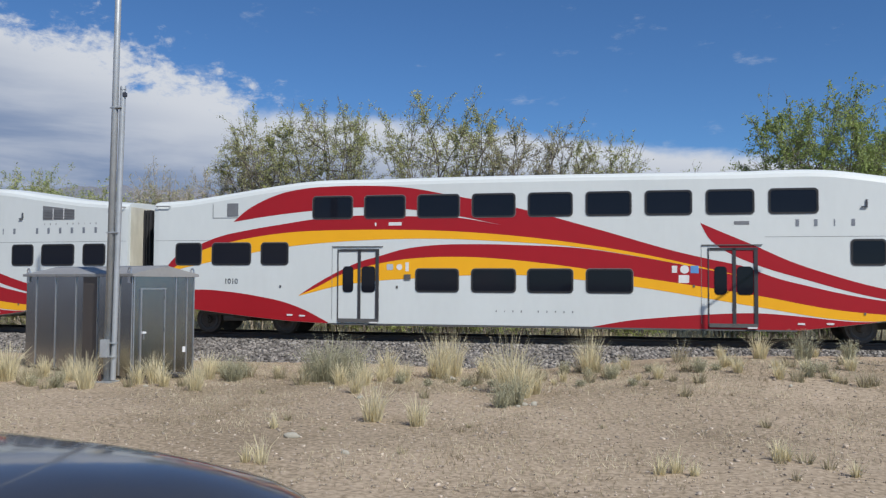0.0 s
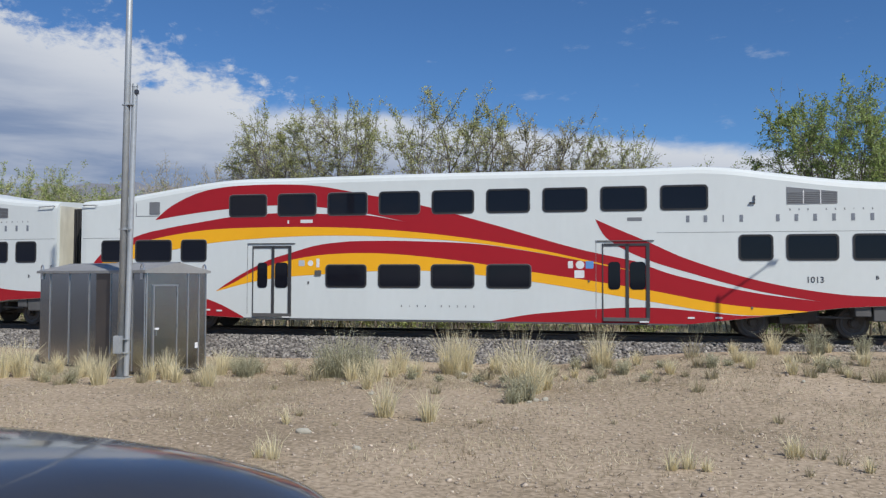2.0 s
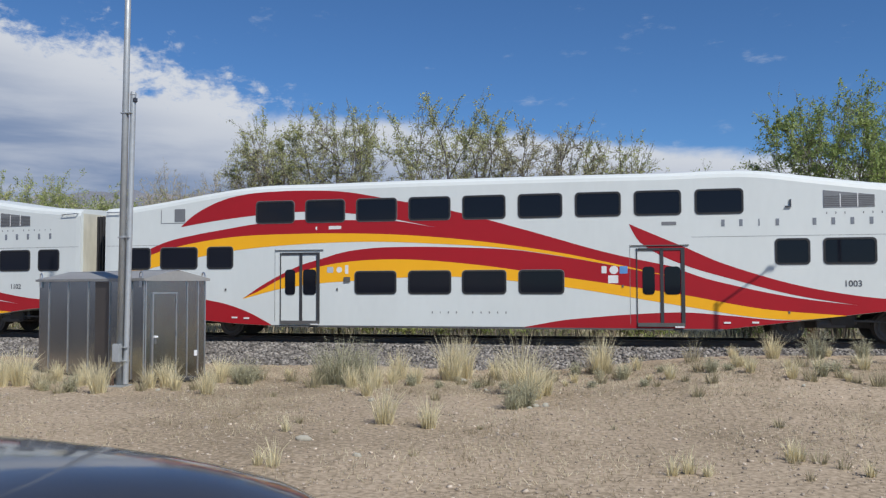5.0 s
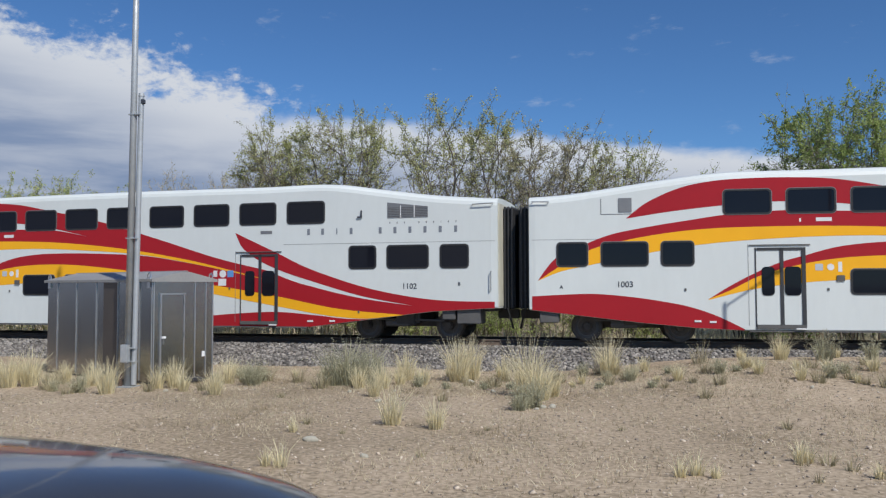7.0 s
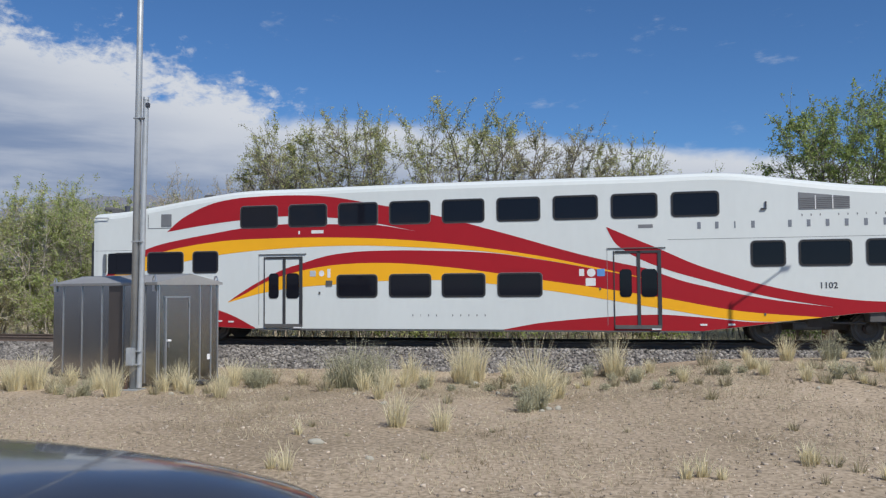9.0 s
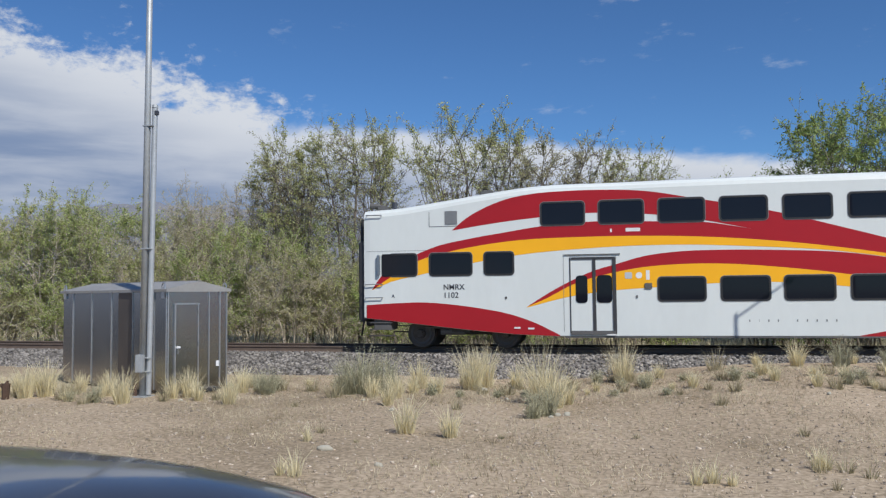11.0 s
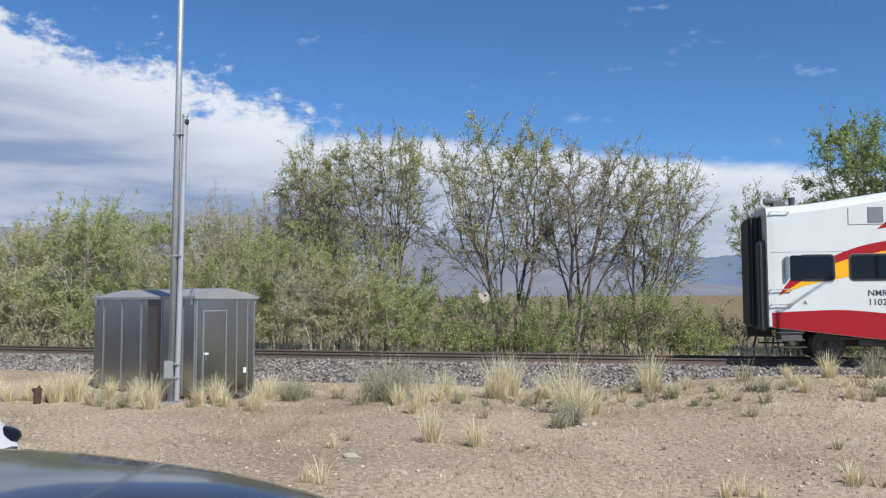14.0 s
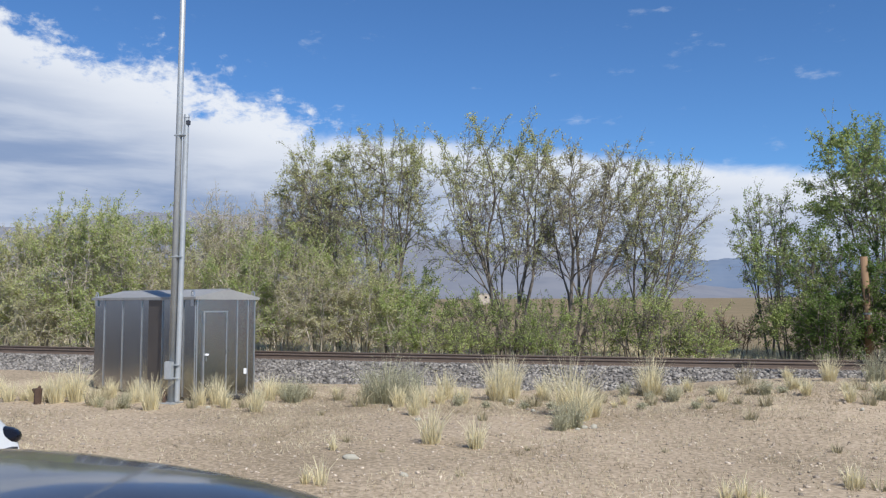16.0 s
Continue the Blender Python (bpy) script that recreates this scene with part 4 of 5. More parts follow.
def leaves(points, size, rng, narrow=0.45):
    """One small folded leaf at each point, in random directions."""
    n = len(points)
    d = rng.normal(0, 1, (n, 3))
    d[:, 2] -= 0.3
    d /= np.linalg.norm(d, axis=1, keepdims=True)
    e = np.cross(d, rng.normal(0, 1, (n, 3)))
    e /= np.linalg.norm(e, axis=1, keepdims=True)
    s = size * rng.uniform(0.6, 1.35, (n, 1))
    a = points
    V = np.stack([a, a + d * s * 0.5 + e * s * narrow * 0.5, a + d * s, a + d * s * 0.5 - e * s * narrow * 0.5], 1)
    return V.reshape(-1, 3), np.arange(4 * n).reshape(n, 4)


def grow(rng, height, width, stems, first=0.25, shift=0.0, base=0.15, tips=500, thick=0.0044, fat=0.62):
    """Wood that forks again and again to fill a rounded, lumpy crown. Returns the pieces and the rank of each."""
    zb = first * height
    u = rng.random(tips * 3)
    R = np.sin(np.pi * np.clip(u, 0, 1) ** 0.80) ** fat
    u, R = (a[rng.random(tips * 3) < R ** 2] for a in (u, R))
    u, R = u[:tips], R[:tips]
    az = rng.uniform(0, 2 * np.pi, len(u))
    ph = rng.uniform(0, 6.28, 3)
    lump = 1 + 0.20 * np.sin(3 * az + 7 * u + ph[0]) + 0.14 * np.sin(5 * az - 11 * u + ph[1])
    r = width * R * lump * rng.random(len(u)) ** 0.40
    z = zb + (height - zb) * np.clip(u * (1 + 0.06 * np.sin(4 * az + ph[2])), 0, 1.0)
    goal = np.stack([shift + r * np.cos(az), r * np.sin(az), z], -1)
    P0, P1, R0, R1, LV = [], [], [], [], []

    def piece(p, q, a, b, n):
        P0.append(p), P1.append(q), R0.append(a), R1.append(b)
        LV.append(0 if n > 24 else 1 if n > 6 else 2 if n > 1 else 3)

    def fork(p, d, g, r):
        n = len(g)
        c = g.mean(0) - p
        far = np.linalg.norm(c)
        step = far * (rng.uniform(0.26, 0.42) if n > 1 else 1.0)
        rr = min(r, thick * n ** 0.47)
        t = c / max(far, 1e-6)
        for k in range(2):
            d = 0.50 * d + 0.50 * t + rng.normal(0, 0.10, 3) + np.array([0, 0, 0.10])
            d /= np.linalg.norm(d)
            q = p + d * step * 0.5
            piece(p, q, r - (r - rr) * k * 0.5, r - (r - rr) * (k + 1) * 0.5, n)
            p = q
        if n < 2:
            return
        v = g - p
        v /= np.linalg.norm(v, axis=1, keepdims=True) + 1e-6
        m = 3 if n > 12 and rng.random() < 0.3 else 2
        seeds = v[rng.choice(n, m, replace=False)]
        for _ in range(3):
            own = np.argmax(v @ seeds.T, 1)
            seeds = np.array([v[own == k].mean(0) if (own == k).any() else seeds[k] for k in range(m)])
        if min((own == k).sum() for k in range(m)) == 0:
            own = np.arange(n) % m
        for k in range(m):
            fork(p, d, g[own == k], rr)

    turn = rng.uniform(0, 6.28)
    sector = ((np.arctan2(goal[:, 1], goal[:, 0] - shift) + turn + rng.normal(0, 0.35, len(goal))) % (2 * np.pi) / (2 * np.pi) * stems).astype(int) % stems
    for k in range(stems):
        g = goal[sector == k]
        if len(g):
            a = (k + 0.5) / stems * 2 * np.pi - turn
            p = np.array([math.cos(a), math.sin(a), 0]) * base * rng.uniform(0.3, 1.2)
            fork(p, np.array([0.12 * math.cos(a), 0.12 * math.sin(a), 1.0]), g, thick * len(g) ** 0.47 * 1.2)
    return tuple(np.array(a) for a in (P0, P1, R0, R1, LV))


LEAF_MORE, LEAF_BIG = 2.7, 0.93


def plant(name, seed, x, y, label, category, group, bark, leafm, n_leaf, leaf_size, zbase=None, low=0.0, leaf_top=0.0, rmin=0.0058, outer=0.8, **kw):
    """A tree or shrub: branching wood and a crown of separate small leaves."""
    rng = np.random.default_rng(seed)
    P0, P1, R0, R1, LV = grow(rng, **kw)
    # short twiglets round every tip
    end = np.where(LV >= 2)[0]
    at = np.repeat(end, 2)
    q = P0[at] + (P1[at] - P0[at]) * rng.uniform(0.3, 1.0, (len(at), 1))
    d = P1[at] - P0[at]
    d = d / (np.linalg.norm(d, axis=1, keepdims=True) + 1e-6) + rng.normal(0, 0.55, d.shape) + np.array([0, 0, 0.25])
    d /= np.linalg.norm(d, axis=1, keepdims=True)
    reach = q + d * rng.uniform(0.12, 0.42, (len(at), 1)) * min(1.0, kw["height"] / 6)
    P0, P1 = np.concatenate([P0, q]), np.concatenate([P1, reach])
    R0, R1 = np.concatenate([R0, np.full(len(at), rmin)]), np.concatenate([R1, np.full(len(at), rmin * 0.6)])
    LV = np.concatenate([LV, np.full(len(at), 4)])
    z = float(ground_z(x, y)) - 0.05 if zbase is None else zbase
    t = empty(name, pose(x, y, z))
    tagged(t, label, category, group)
    R0, R1 = np.maximum(R0, rmin), np.maximum(R1, rmin * 0.6)
    big = LV < 2
    V, F = tubes(P0[big], P1[big], R0[big], R1[big], 5)
    V2, F2 = tubes(P0[~big], P1[~big], R0[~big], R1[~big], 3)
    V, F = np.concatenate([V, V2]), np.concatenate([F, F2 + len(V)])
    put("trunk" if category == "tree" else "branchwork", np_mesh("trunk", V, F, bark), t, "bare forking trunks and twigs" if category == "tree" else "")
    tw = np.where(LV >= 3)[0]
    h = P1[tw, 2] / kw["height"]
    wgt = np.clip((h - low) / 0.25, 0.02, 1) + leaf_top * np.clip((h - 0.6) / 0.4, 0, 1)
    # leaves gather in bunches, with bare gaps between
    cl = np.array([noise.noise(Vector(p) * 0.9 + Vector((seed, 0, 0))) for p in P1[tw]])
    # and more of them towards the outside of the crown
    rad = np.hypot(P1[tw, 0] - kw.get("shift", 0.0), P1[tw, 1])
    rim = rad / max(np.percentile(rad, 92), 0.1)
    wgt = wgt * np.clip(cl * 1.5 + 0.9, 0.08, 2) * np.clip(0.25 + rim * outer + 1.2 * np.clip((h - 0.7) / 0.3, 0, 1), 0.1, 2)
    n_tip, n_leaf, leaf_size = int(n_leaf * LEAF_MORE / 2), int(n_leaf * LEAF_MORE / 2) * 2, leaf_size * LEAF_BIG
    pick = rng.choice(tw, n_tip, p=wgt / wgt.sum())
    pts = P0[pick] + (P1[pick] - P0[pick]) * rng.random((n_tip, 1))
    pts = np.repeat(pts, 2, 0) + rng.normal(0, 0.05, (n_leaf, 3))
    V, F = leaves(pts, leaf_size, rng)
    put("crown" if category == "tree" else "foliage", np_mesh("crown", V, F, leafm), t, "sparse small new leaves")
    return t


def tuft(name, seed, x, y, h, kind):
    """A clump of thin bent blades or grey-green sprigs."""
    rng = np.random.default_rng(seed)
    n = {"s": 400, "g": 280, "w": 190}[kind]
    h *= 1.12 if kind == "s" else 1.0
    n = int(n * 0.62 * min(1.6, 0.5 + h) * min(1.0, (y / 16.0) ** 2))
    rad = h * {"s": 0.36, "g": 0.42, "w": 0.55}[kind]
    a, r = rng.uniform(0, 6.28, n), np.sqrt(rng.random(n)) * rad
    base = np.stack([np.cos(a) * r * 0.55, np.sin(a) * r * 0.55, np.zeros(n) - 0.02], -1)
    L = h * rng.uniform(0.25, 1.1, n)
    tilt = np.clip(r / rad * {"s": 0.50, "g": 0.6, "w": 0.85}[kind] + rng.normal(0, 0.16, n), 0, 1.2)
    out = np.stack([np.cos(a + rng.normal(0, 0.5, n)), np.sin(a + rng.normal(0, 0.5, n)), np.zeros(n)], -1)
    up = np.array([0, 0, 1.0])
    p1 = base + (up * np.cos(tilt * 0.5)[:, None] + out * np.sin(tilt * 0.5)[:, None]) * (L * 0.55)[:, None]
    p2 = p1 + (up * np.cos(tilt * 1.5)[:, None] + out * np.sin(tilt * 1.5)[:, None]) * (L * 0.45)[:, None]
    w = (0.0050 if kind != "g" else 0.0055) * rng.uniform(0.6, 1.3, n)[:, None]
    b = rng.uniform(0, 6.28, n)
    side = np.stack([np.cos(b), np.sin(b), np.zeros(n)], -1)
    V = np.stack([base - side * w, base + side * w, p1 + side * w * 0.8, p1 - side * w * 0.8, p2 + side * w * 0.25, p2 - side * w * 0.25], 1)
    F = np.array([(0, 1, 2, 3), (3, 2, 4, 5)])
    z = float(ground_z(x, y))
    z = max(z, float(bed_z(y - bend(x))) if abs(y - TRACK_Y) < 5 else z)
    V, F = V.reshape(-1, 3), (F[None] + 6 * np.arange(n)[:, None, None]).reshape(-1, 4)
    m = {"s": M_STRAW, "g": M_SAGE, "w": M_WEED}[kind]
    ob = put(name, np_mesh(name, V, F, m), m=pose(x, y, z))
    if kind == "g":
        pts = (p1 + (p2 - p1) * rng.random((n, 1)))
        pts = np.concatenate([pts + rng.normal(0, 0.03, pts.shape) for _ in range(4)])
        V, F = leaves(pts, 0.035, rng)
        put("foliage", np_mesh("foliage", V, F, M_SAGE), ob)
    lab, cat, grp = {"s": ("tuft of dry straw-coloured bunch grass", "grass", "grass tufts"), "g": ("low grey-green sagebrush on bare sand", "shrub", "sagebrush"),
                     "w": ("low dry weedy clump on sand", "weed", "weeds")}[kind]
    return tagged(ob, lab, cat, grp)


def build_plants():
    tree = dict(category="tree", group="trees behind the track")
    sp = "sparse spring tree with bare forking limbs, pale new leaves"
    plant("tree", 21, -15.6, 37.0, sp, bark=M_BARK, leafm=M_LEAF, n_leaf=4700, leaf_size=0.105, height=10.7, width=2.1, shift=-1.1, stems=3, first=0.32, tips=779, leaf_top=0.6, **tree)
    plant("tree", 22, -17.4, 38.5, sp, bark=M_BARKP, leafm=M_LEAFB, n_leaf=2800, leaf_size=0.10, height=9.9, width=1.5, stems=3, first=0.35, tips=528, leaf_top=0.6, **tree)
    plant("tree", 23, -12.9, 37.0, "sparse tree with a dark forked trunk, yellow-green buds", bark=M_BARK, leafm=M_LEAF, n_leaf=6200, leaf_size=0.10, height=11.4, width=2.6, shift=-0.3, stems=2,
          first=0.36, tips=956, leaf_top=0.5, thick=0.0050, **tree)
    plant("tree", 24, -6.95, 36.0, "tall many-stemmed tree, mostly bare below yellow-green tips", bark=M_BARK, leafm=M_LEAF, n_leaf=6000, leaf_size=0.11, height=10.75, width=3.2, shift=-0.45, stems=5,
          first=0.30, tips=1132, leaf_top=1.1, base=0.45, thick=0.0050, **tree)
    plant("tree", 25, -4.25, 36.0, "bare forked tree with an olive topknot of leaves", bark=M_BARK, leafm=M_LEAFB, n_leaf=3600, leaf_size=0.10, height=9.5, width=2.6, shift=0.75, stems=3, first=0.32,
          tips=880, low=0.35, leaf_top=2.2, base=0.2, thick=0.0054, **tree)
    plant("tree", 26, -1.2, 36.2, sp, bark=M_BARK, leafm=M_LEAF, n_leaf=3700, leaf_size=0.105, height=9.2, width=2.1, shift=0.75, stems=3, first=0.28, tips=704, leaf_top=0.5, **tree)
    plant("tree", 28, 4.2, 41.0, "small sparse tree with dark leaf tips", bark=M_BARK, leafm=M_LEAFO, n_leaf=1500, leaf_size=0.12, height=8.1, width=1.6, stems=3, first=0.35, tips=377, **tree)
    plant("tree", 29, 8.9, 38.5, "large leafy green tree with bare limbs below", bark=M_BARK, leafm=M_LEAFO, n_leaf=9500, leaf_size=0.14, height=11.0, width=3.3, shift=-0.2, stems=4, first=0.40, tips=1132, **tree)
    plant("tree", 30, 13.5, 39.0, "large leafy green tree with bare limbs below", bark=M_BARK, leafm=M_LEAFO, n_leaf=8000, leaf_size=0.14, height=10.8, width=3.4, stems=4, first=0.3, tips=754, **tree)
    bare = "bare brown twiggy tree, buds barely open"
    for seed, x, y, h, w in ((31, -21.6, 36.5, 8.3, 1.7), (32, -19.3, 38.0, 8.6, 1.6), (33, -20.3, 35.6, 7.2, 1.6)):
        plant("tree", seed, x, y, bare, bark=M_BARKP, leafm=M_LEAFB, n_leaf=2200, leaf_size=0.085, height=h, width=w, stems=5, first=0.12, tips=779, base=0.3, **tree)
    for i, (x, y, h) in enumerate(((-29.4, 33, 7.0), (-26.7, 33.2, 7.7), (-24.6, 34, 7.4), (-32.5, 34.0, 6.4), (-27.9, 36, 7.2), (-23.0, 36.5, 7.0), (-36, 35, 6.0))):
        plant("tree", 40 + i, x, y, "bushy light green willow with many stems", bark=M_BARKP, leafm=M_LEAFG if i % 3 else M_LEAF, n_leaf=8200, leaf_size=0.10, height=h, width=h * 0.34, stems=7,
              first=0.03, tips=880, base=0.6, outer=0.3, **tree)
    # undergrowth: airy thickets of thin stems, with gaps
    sh = dict(category="shrub", group="thicket behind the track")
    spots = [(-9.8, 33.4, 2.6), (-7.6, 34.6, 3.4), (-3.0, 34.8, 3.2), (1.0, 35.0, 2.6), (-12.0, 36.0, 4.6), (-5.6, 36.4, 3.0), (-8.3, 33.4, 2.0), (-4.9, 33.4, 2.4), (-1.6, 34.8, 3.7),
             (-22.3, 33.5, 5.0), (-20.4, 34.2, 5.6), (-18.6, 33.2, 5.2), (-16.9, 34.2, 6.0), (-14.9, 33.6, 4.8), (-13.2, 34.6, 5.2), (-11.0, 33.8, 3.4), (-9.0, 36.0, 3.3),
             (-6.3, 34.0, 2.6), (-0.3, 34.0, 3.0), (0.6, 34.2, 2.0), (-25, 32, 3.4), (-28, 31.6, 3.0), (-31, 32, 3.4), (-14.3, 36.5, 6.4), (-18.0, 36.4, 6.6), (-20.2, 36.2, 6.4)]
    for i, (x, y, h) in enumerate(spots):
        look_of = (("fresh green thicket shrub", M_LEAFG), ("dull budding thicket shrub", M_LEAFB), ("light green thicket shrub", M_LEAF), ("olive green thicket shrub", M_LEAFO))[i % 4 if x < -10 else 3 * (i % 3 > 0)]
        plant("shrub", 70 + i, x, y, look_of[0], bark=M_BARKP if x < -10 else M_BARK, leafm=look_of[1], n_leaf=int((430 if x > -10 else 760) * h), leaf_size=0.095, height=h, width=0.36 * h + 0.45, stems=6, base=0.6, first=0.02,
              tips=int(80 * h), outer=0.4, **sh)
    for i, (x, y, h, w) in enumerate(((4.7, 36.5, 5.6, 1.9), (6.5, 36.6, 6.1, 2.2), (7.7, 34.8, 4.4, 1.7), (9.4, 35.5, 5.0, 2.0), (5.6, 34.4, 3.2, 1.5), (11.5, 35, 4.8, 2.0))):
        plant("shrub", 110 + i, x, y, "dense dark green leafy bush", bark=M_BARK, leafm=M_LEAFD if i % 3 else M_LEAFO, n_leaf=int(900 * h), leaf_size=0.11, height=h, width=w, stems=7, base=0.7, first=0.02,
              tips=528, outer=0.3, **sh)
    for seed, x, y in ((130, 2.6, 42), (131, 1.9, 46)):
        plant("shrub", seed, x, y, "bare reddish brown brush", bark=M_WOOD, leafm=M_LEAFB, n_leaf=150, leaf_size=0.05, height=2.2, width=1.4, stems=9, first=0.1, tips=201, base=0.6, **sh)


def build_tufts():
    straw = [(-14.7, 15.8, 0.45), (-14.2, 16.0, 0.51), (-13.5, 15.9, 0.70), (-13.2, 16.2, 0.77), (-12.9, 17.0, 0.46), (-10.7, 15.4, 0.69), (-11.9, 16.6, 0.51), (-10.2, 16.5, 0.48),
             (-9.9, 16.7, 0.61), (-8.4, 15.7, 0.52), (-9.2, 17.8, 0.59), (-5.8, 17.2, 0.48), (-5.3, 17.3, 0.51), (-5.1, 16.1, 0.45), (-5.2, 18.9, 0.68), (-4.6, 18.1, 0.47)]
    straw += [(-4.0, 19.0, 0.93), (-3.8, 19.5, 0.93), (-3.8, 12.9, 0.59), (-3.0, 12.6, 0.47), (-1.8, 16.2, 0.80), (-2.1, 16.9, 1.07), (-1.6, 16.8, 0.50), (-3.0, 19.5, 0.52), (-0.6, 20.4, 0.87),
              (2.6, 21.9, 0.34), (2.6, 19.0, 0.36), (3.5, 21.8, 0.62), (4.9, 22.4, 0.3), (4.1, 19.6, 0.28), (-5.1, 12.0, 0.22)]
    straw += [(-4.2, 9.5, 0.35), (-4.4, 9.5, 0.24), (0.7, 10.2, 0.29), (0.5, 10.1, 0.25), (2.0, 11.2, 0.28), (-15.6, 16.4, 0.5), (-16.4, 16.8, 0.55), (-17.5, 17.0, 0.5), (-9.4, 16.2, 0.4)]
    straw += [(0.9, 10.1, 0.18), (2.1, 11.2, 0.22), (2.7, 10.4, 0.20)]
    sage = [(-8.4, 17.5, 0.64), (-6.5, 17.6, 0.88), (-6.2, 17.7, 1.10), (-5.8, 18.0, 0.95), (-2.0, 14.8, 0.47), (-1.8, 15.2, 0.60), (1.8, 19.2, 0.38), (4.5, 21.8, 0.75), (5.6, 22.0, 0.5)]
    weed = [(-12.4, 15.8, 0.56), (-10.1, 16.0, 0.36), (-9.0, 16.3, 0.36), (-8.5, 18.4, 0.47), (-6.6, 17.0, 0.48), (-0.8, 20.8, 0.54), (1.6, 21.5, 0.6), (-2.7, 10.5, 0.16), (2.3, 13.8, 0.22), (-5.2, 12.8, 0.16),
            (0.6, 17.7, 0.17), (-3.6, 15.7, 0.27), (-4.3, 12.0, 0.10), (-2.2, 12.6, 0.12), (-0.2, 13.1, 0.12), (-7.6, 18.2, 0.4), (-0.2, 19.4, 0.3), (1.2, 18.2, 0.22), (-6.9, 15.6, 0.16)]
    weed += [(2.0, 11.0, 0.22), (2.3, 11.1, 0.26), (2.5, 10.8, 0.22), (2.0, 10.1, 0.16), (1.3, 16.5, 0.30)]
    k = 200
    for name, kind, rows in (("grass_tuft", "s", straw), ("sagebrush", "g", sage), ("weed_clump", "w", weed)):
        for x, y, h in rows:
            k += 1
            tuft(name, k, x, y, h, kind)
    # the ragged fringe of small clumps along the foot of the bank
    fr = random.Random(4)
    for i in range(110):
        x = fr.uniform(-10.0, 5.5) if i % 4 else fr.uniform(-20, -11)
        y = fr.uniform(17.6, 20.6) if x > -11 else fr.uniform(15.2, 17.0)
        kind = fr.choice("sswwg")
        tuft({"s": "grass_tuft", "g": "sagebrush", "w": "weed_clump"}[kind], 500 + i, x, y, fr.uniform(0.15, 0.42), kind)
    # tiny dead grass and litter strewn over the lot, and thin dry grass behind the rails
    rng = np.random.default_rng(77)
    n = 52000
    x, y = rng.uniform(-17, 8, n), 8.5 + rng.beta(1.2, 1.0, n) * 13.0
    dens = np.array([noise.noise(Vector((a * 0.35, b * 0.35, 2.0))) for a, b in zip(x, y)])
    keep = rng.random(n) < np.clip(0.30 + dens * 0.9 + (y > 16.5) * 0.35, 0.05, 1)
    x, y = x[keep], y[keep]
    n = len(x)
    k = 3
    P = np.repeat(np.stack([x, y, ground_z(x, y)], -1), k, 0) + np.concatenate([rng.normal(0, 0.035, (n * k, 2)), np.zeros((n * k, 1))], 1)
    d = rng.normal(0, 0.55, (n * k, 3))
    d[:, 2] = 1
    d /= np.linalg.norm(d, axis=1, keepdims=True)
    L = rng.uniform(0.025, 0.10, (n * k, 1)) * np.repeat(rng.uniform(0.5, 1.4, (n, 1)), k, 0)
    s = np.cross(d, rng.normal(0, 1, (n * k, 3)))
    s /= np.linalg.norm(s, axis=1, keepdims=True)
    V = np.stack([P - s * 0.005, P + s * 0.005, P + d * L], 1)
    tagged(put("dead_grass", np_mesh("dead_grass", V.reshape(-1, 3), np.arange(3 * n * k).reshape(-1, 3), M_LITTER)), "short dead grass strewn over sand", "grass", kind="stuff")
    n = 16000
    x, y = rng.uniform(-38, 14, n), rng.uniform(28.6, 46, n)
    P = np.stack([x, y, ground_z(x, y) - 0.02], -1)
    d = rng.normal(0, 0.35, (n, 3))
    d[:, 2] = 1
    s = np.cross(d, rng.normal(0, 1, (n, 3)))
    s /= np.linalg.norm(s, axis=1, keepdims=True)
    V = np.stack([P - s * 0.016, P + s * 0.016, P + d * rng.uniform(0.15, 0.6, (n, 1))], 1)
    tagged(put("field_grass", np_mesh("field_grass", V.reshape(-1, 3), np.arange(3 * n).reshape(-1, 3), M_STRAW)), "dry tan grass under the trees", "grass", kind="stuff")


def build_pebbles():
    rng = np.random.default_rng(5)
    n = 26000
    x, y = rng.uniform(-17, 8, n), 8.3 + rng.beta(1.0, 1.25, n) * 13.5
    s = rng.lognormal(-4.3, 0.5, n)
    C = np.stack([x, y, ground_z(x, y) + s * 0.10], -1)
    tagged(put("pebbles", stones("pebbles", M_PEBBLE, C, np.clip(s, 0.008, 0.065), 6, 0.6)), "small pale and brown pebbles on sand", "pebbles", kind="stuff")
    lump("rock", M_ROCK, (-4.54, 11.32), (0.12, 0.08, 0.055), 1, "smooth pale fist-sized rock on sand", "rock", "rocks")
    for i, (x, y, s) in enumerate(((-1.62, 15.2, 0.06), (-1.45, 15.3, 0.065), (-1.7, 14.9, 0.05), (-4.78, 15.35, 0.07), (-3.65, 18.75, 0.09), (-4.9, 16.9, 0.05), (-9.7, 16.0, 0.06), (2.0, 20.6, 0.06),
                                   (-3.4, 10.3, 0.06), (-5.8, 16.6, 0.05), (3.4, 17.6, 0.05), (-2.9, 17.4, 0.06))):
        lump("rock", M_ROCK, (x, y), (s, s * 0.8, s * 0.7), 10 + i, "small whitish stone on sand", "rock", "rocks")


# ---- cars ----


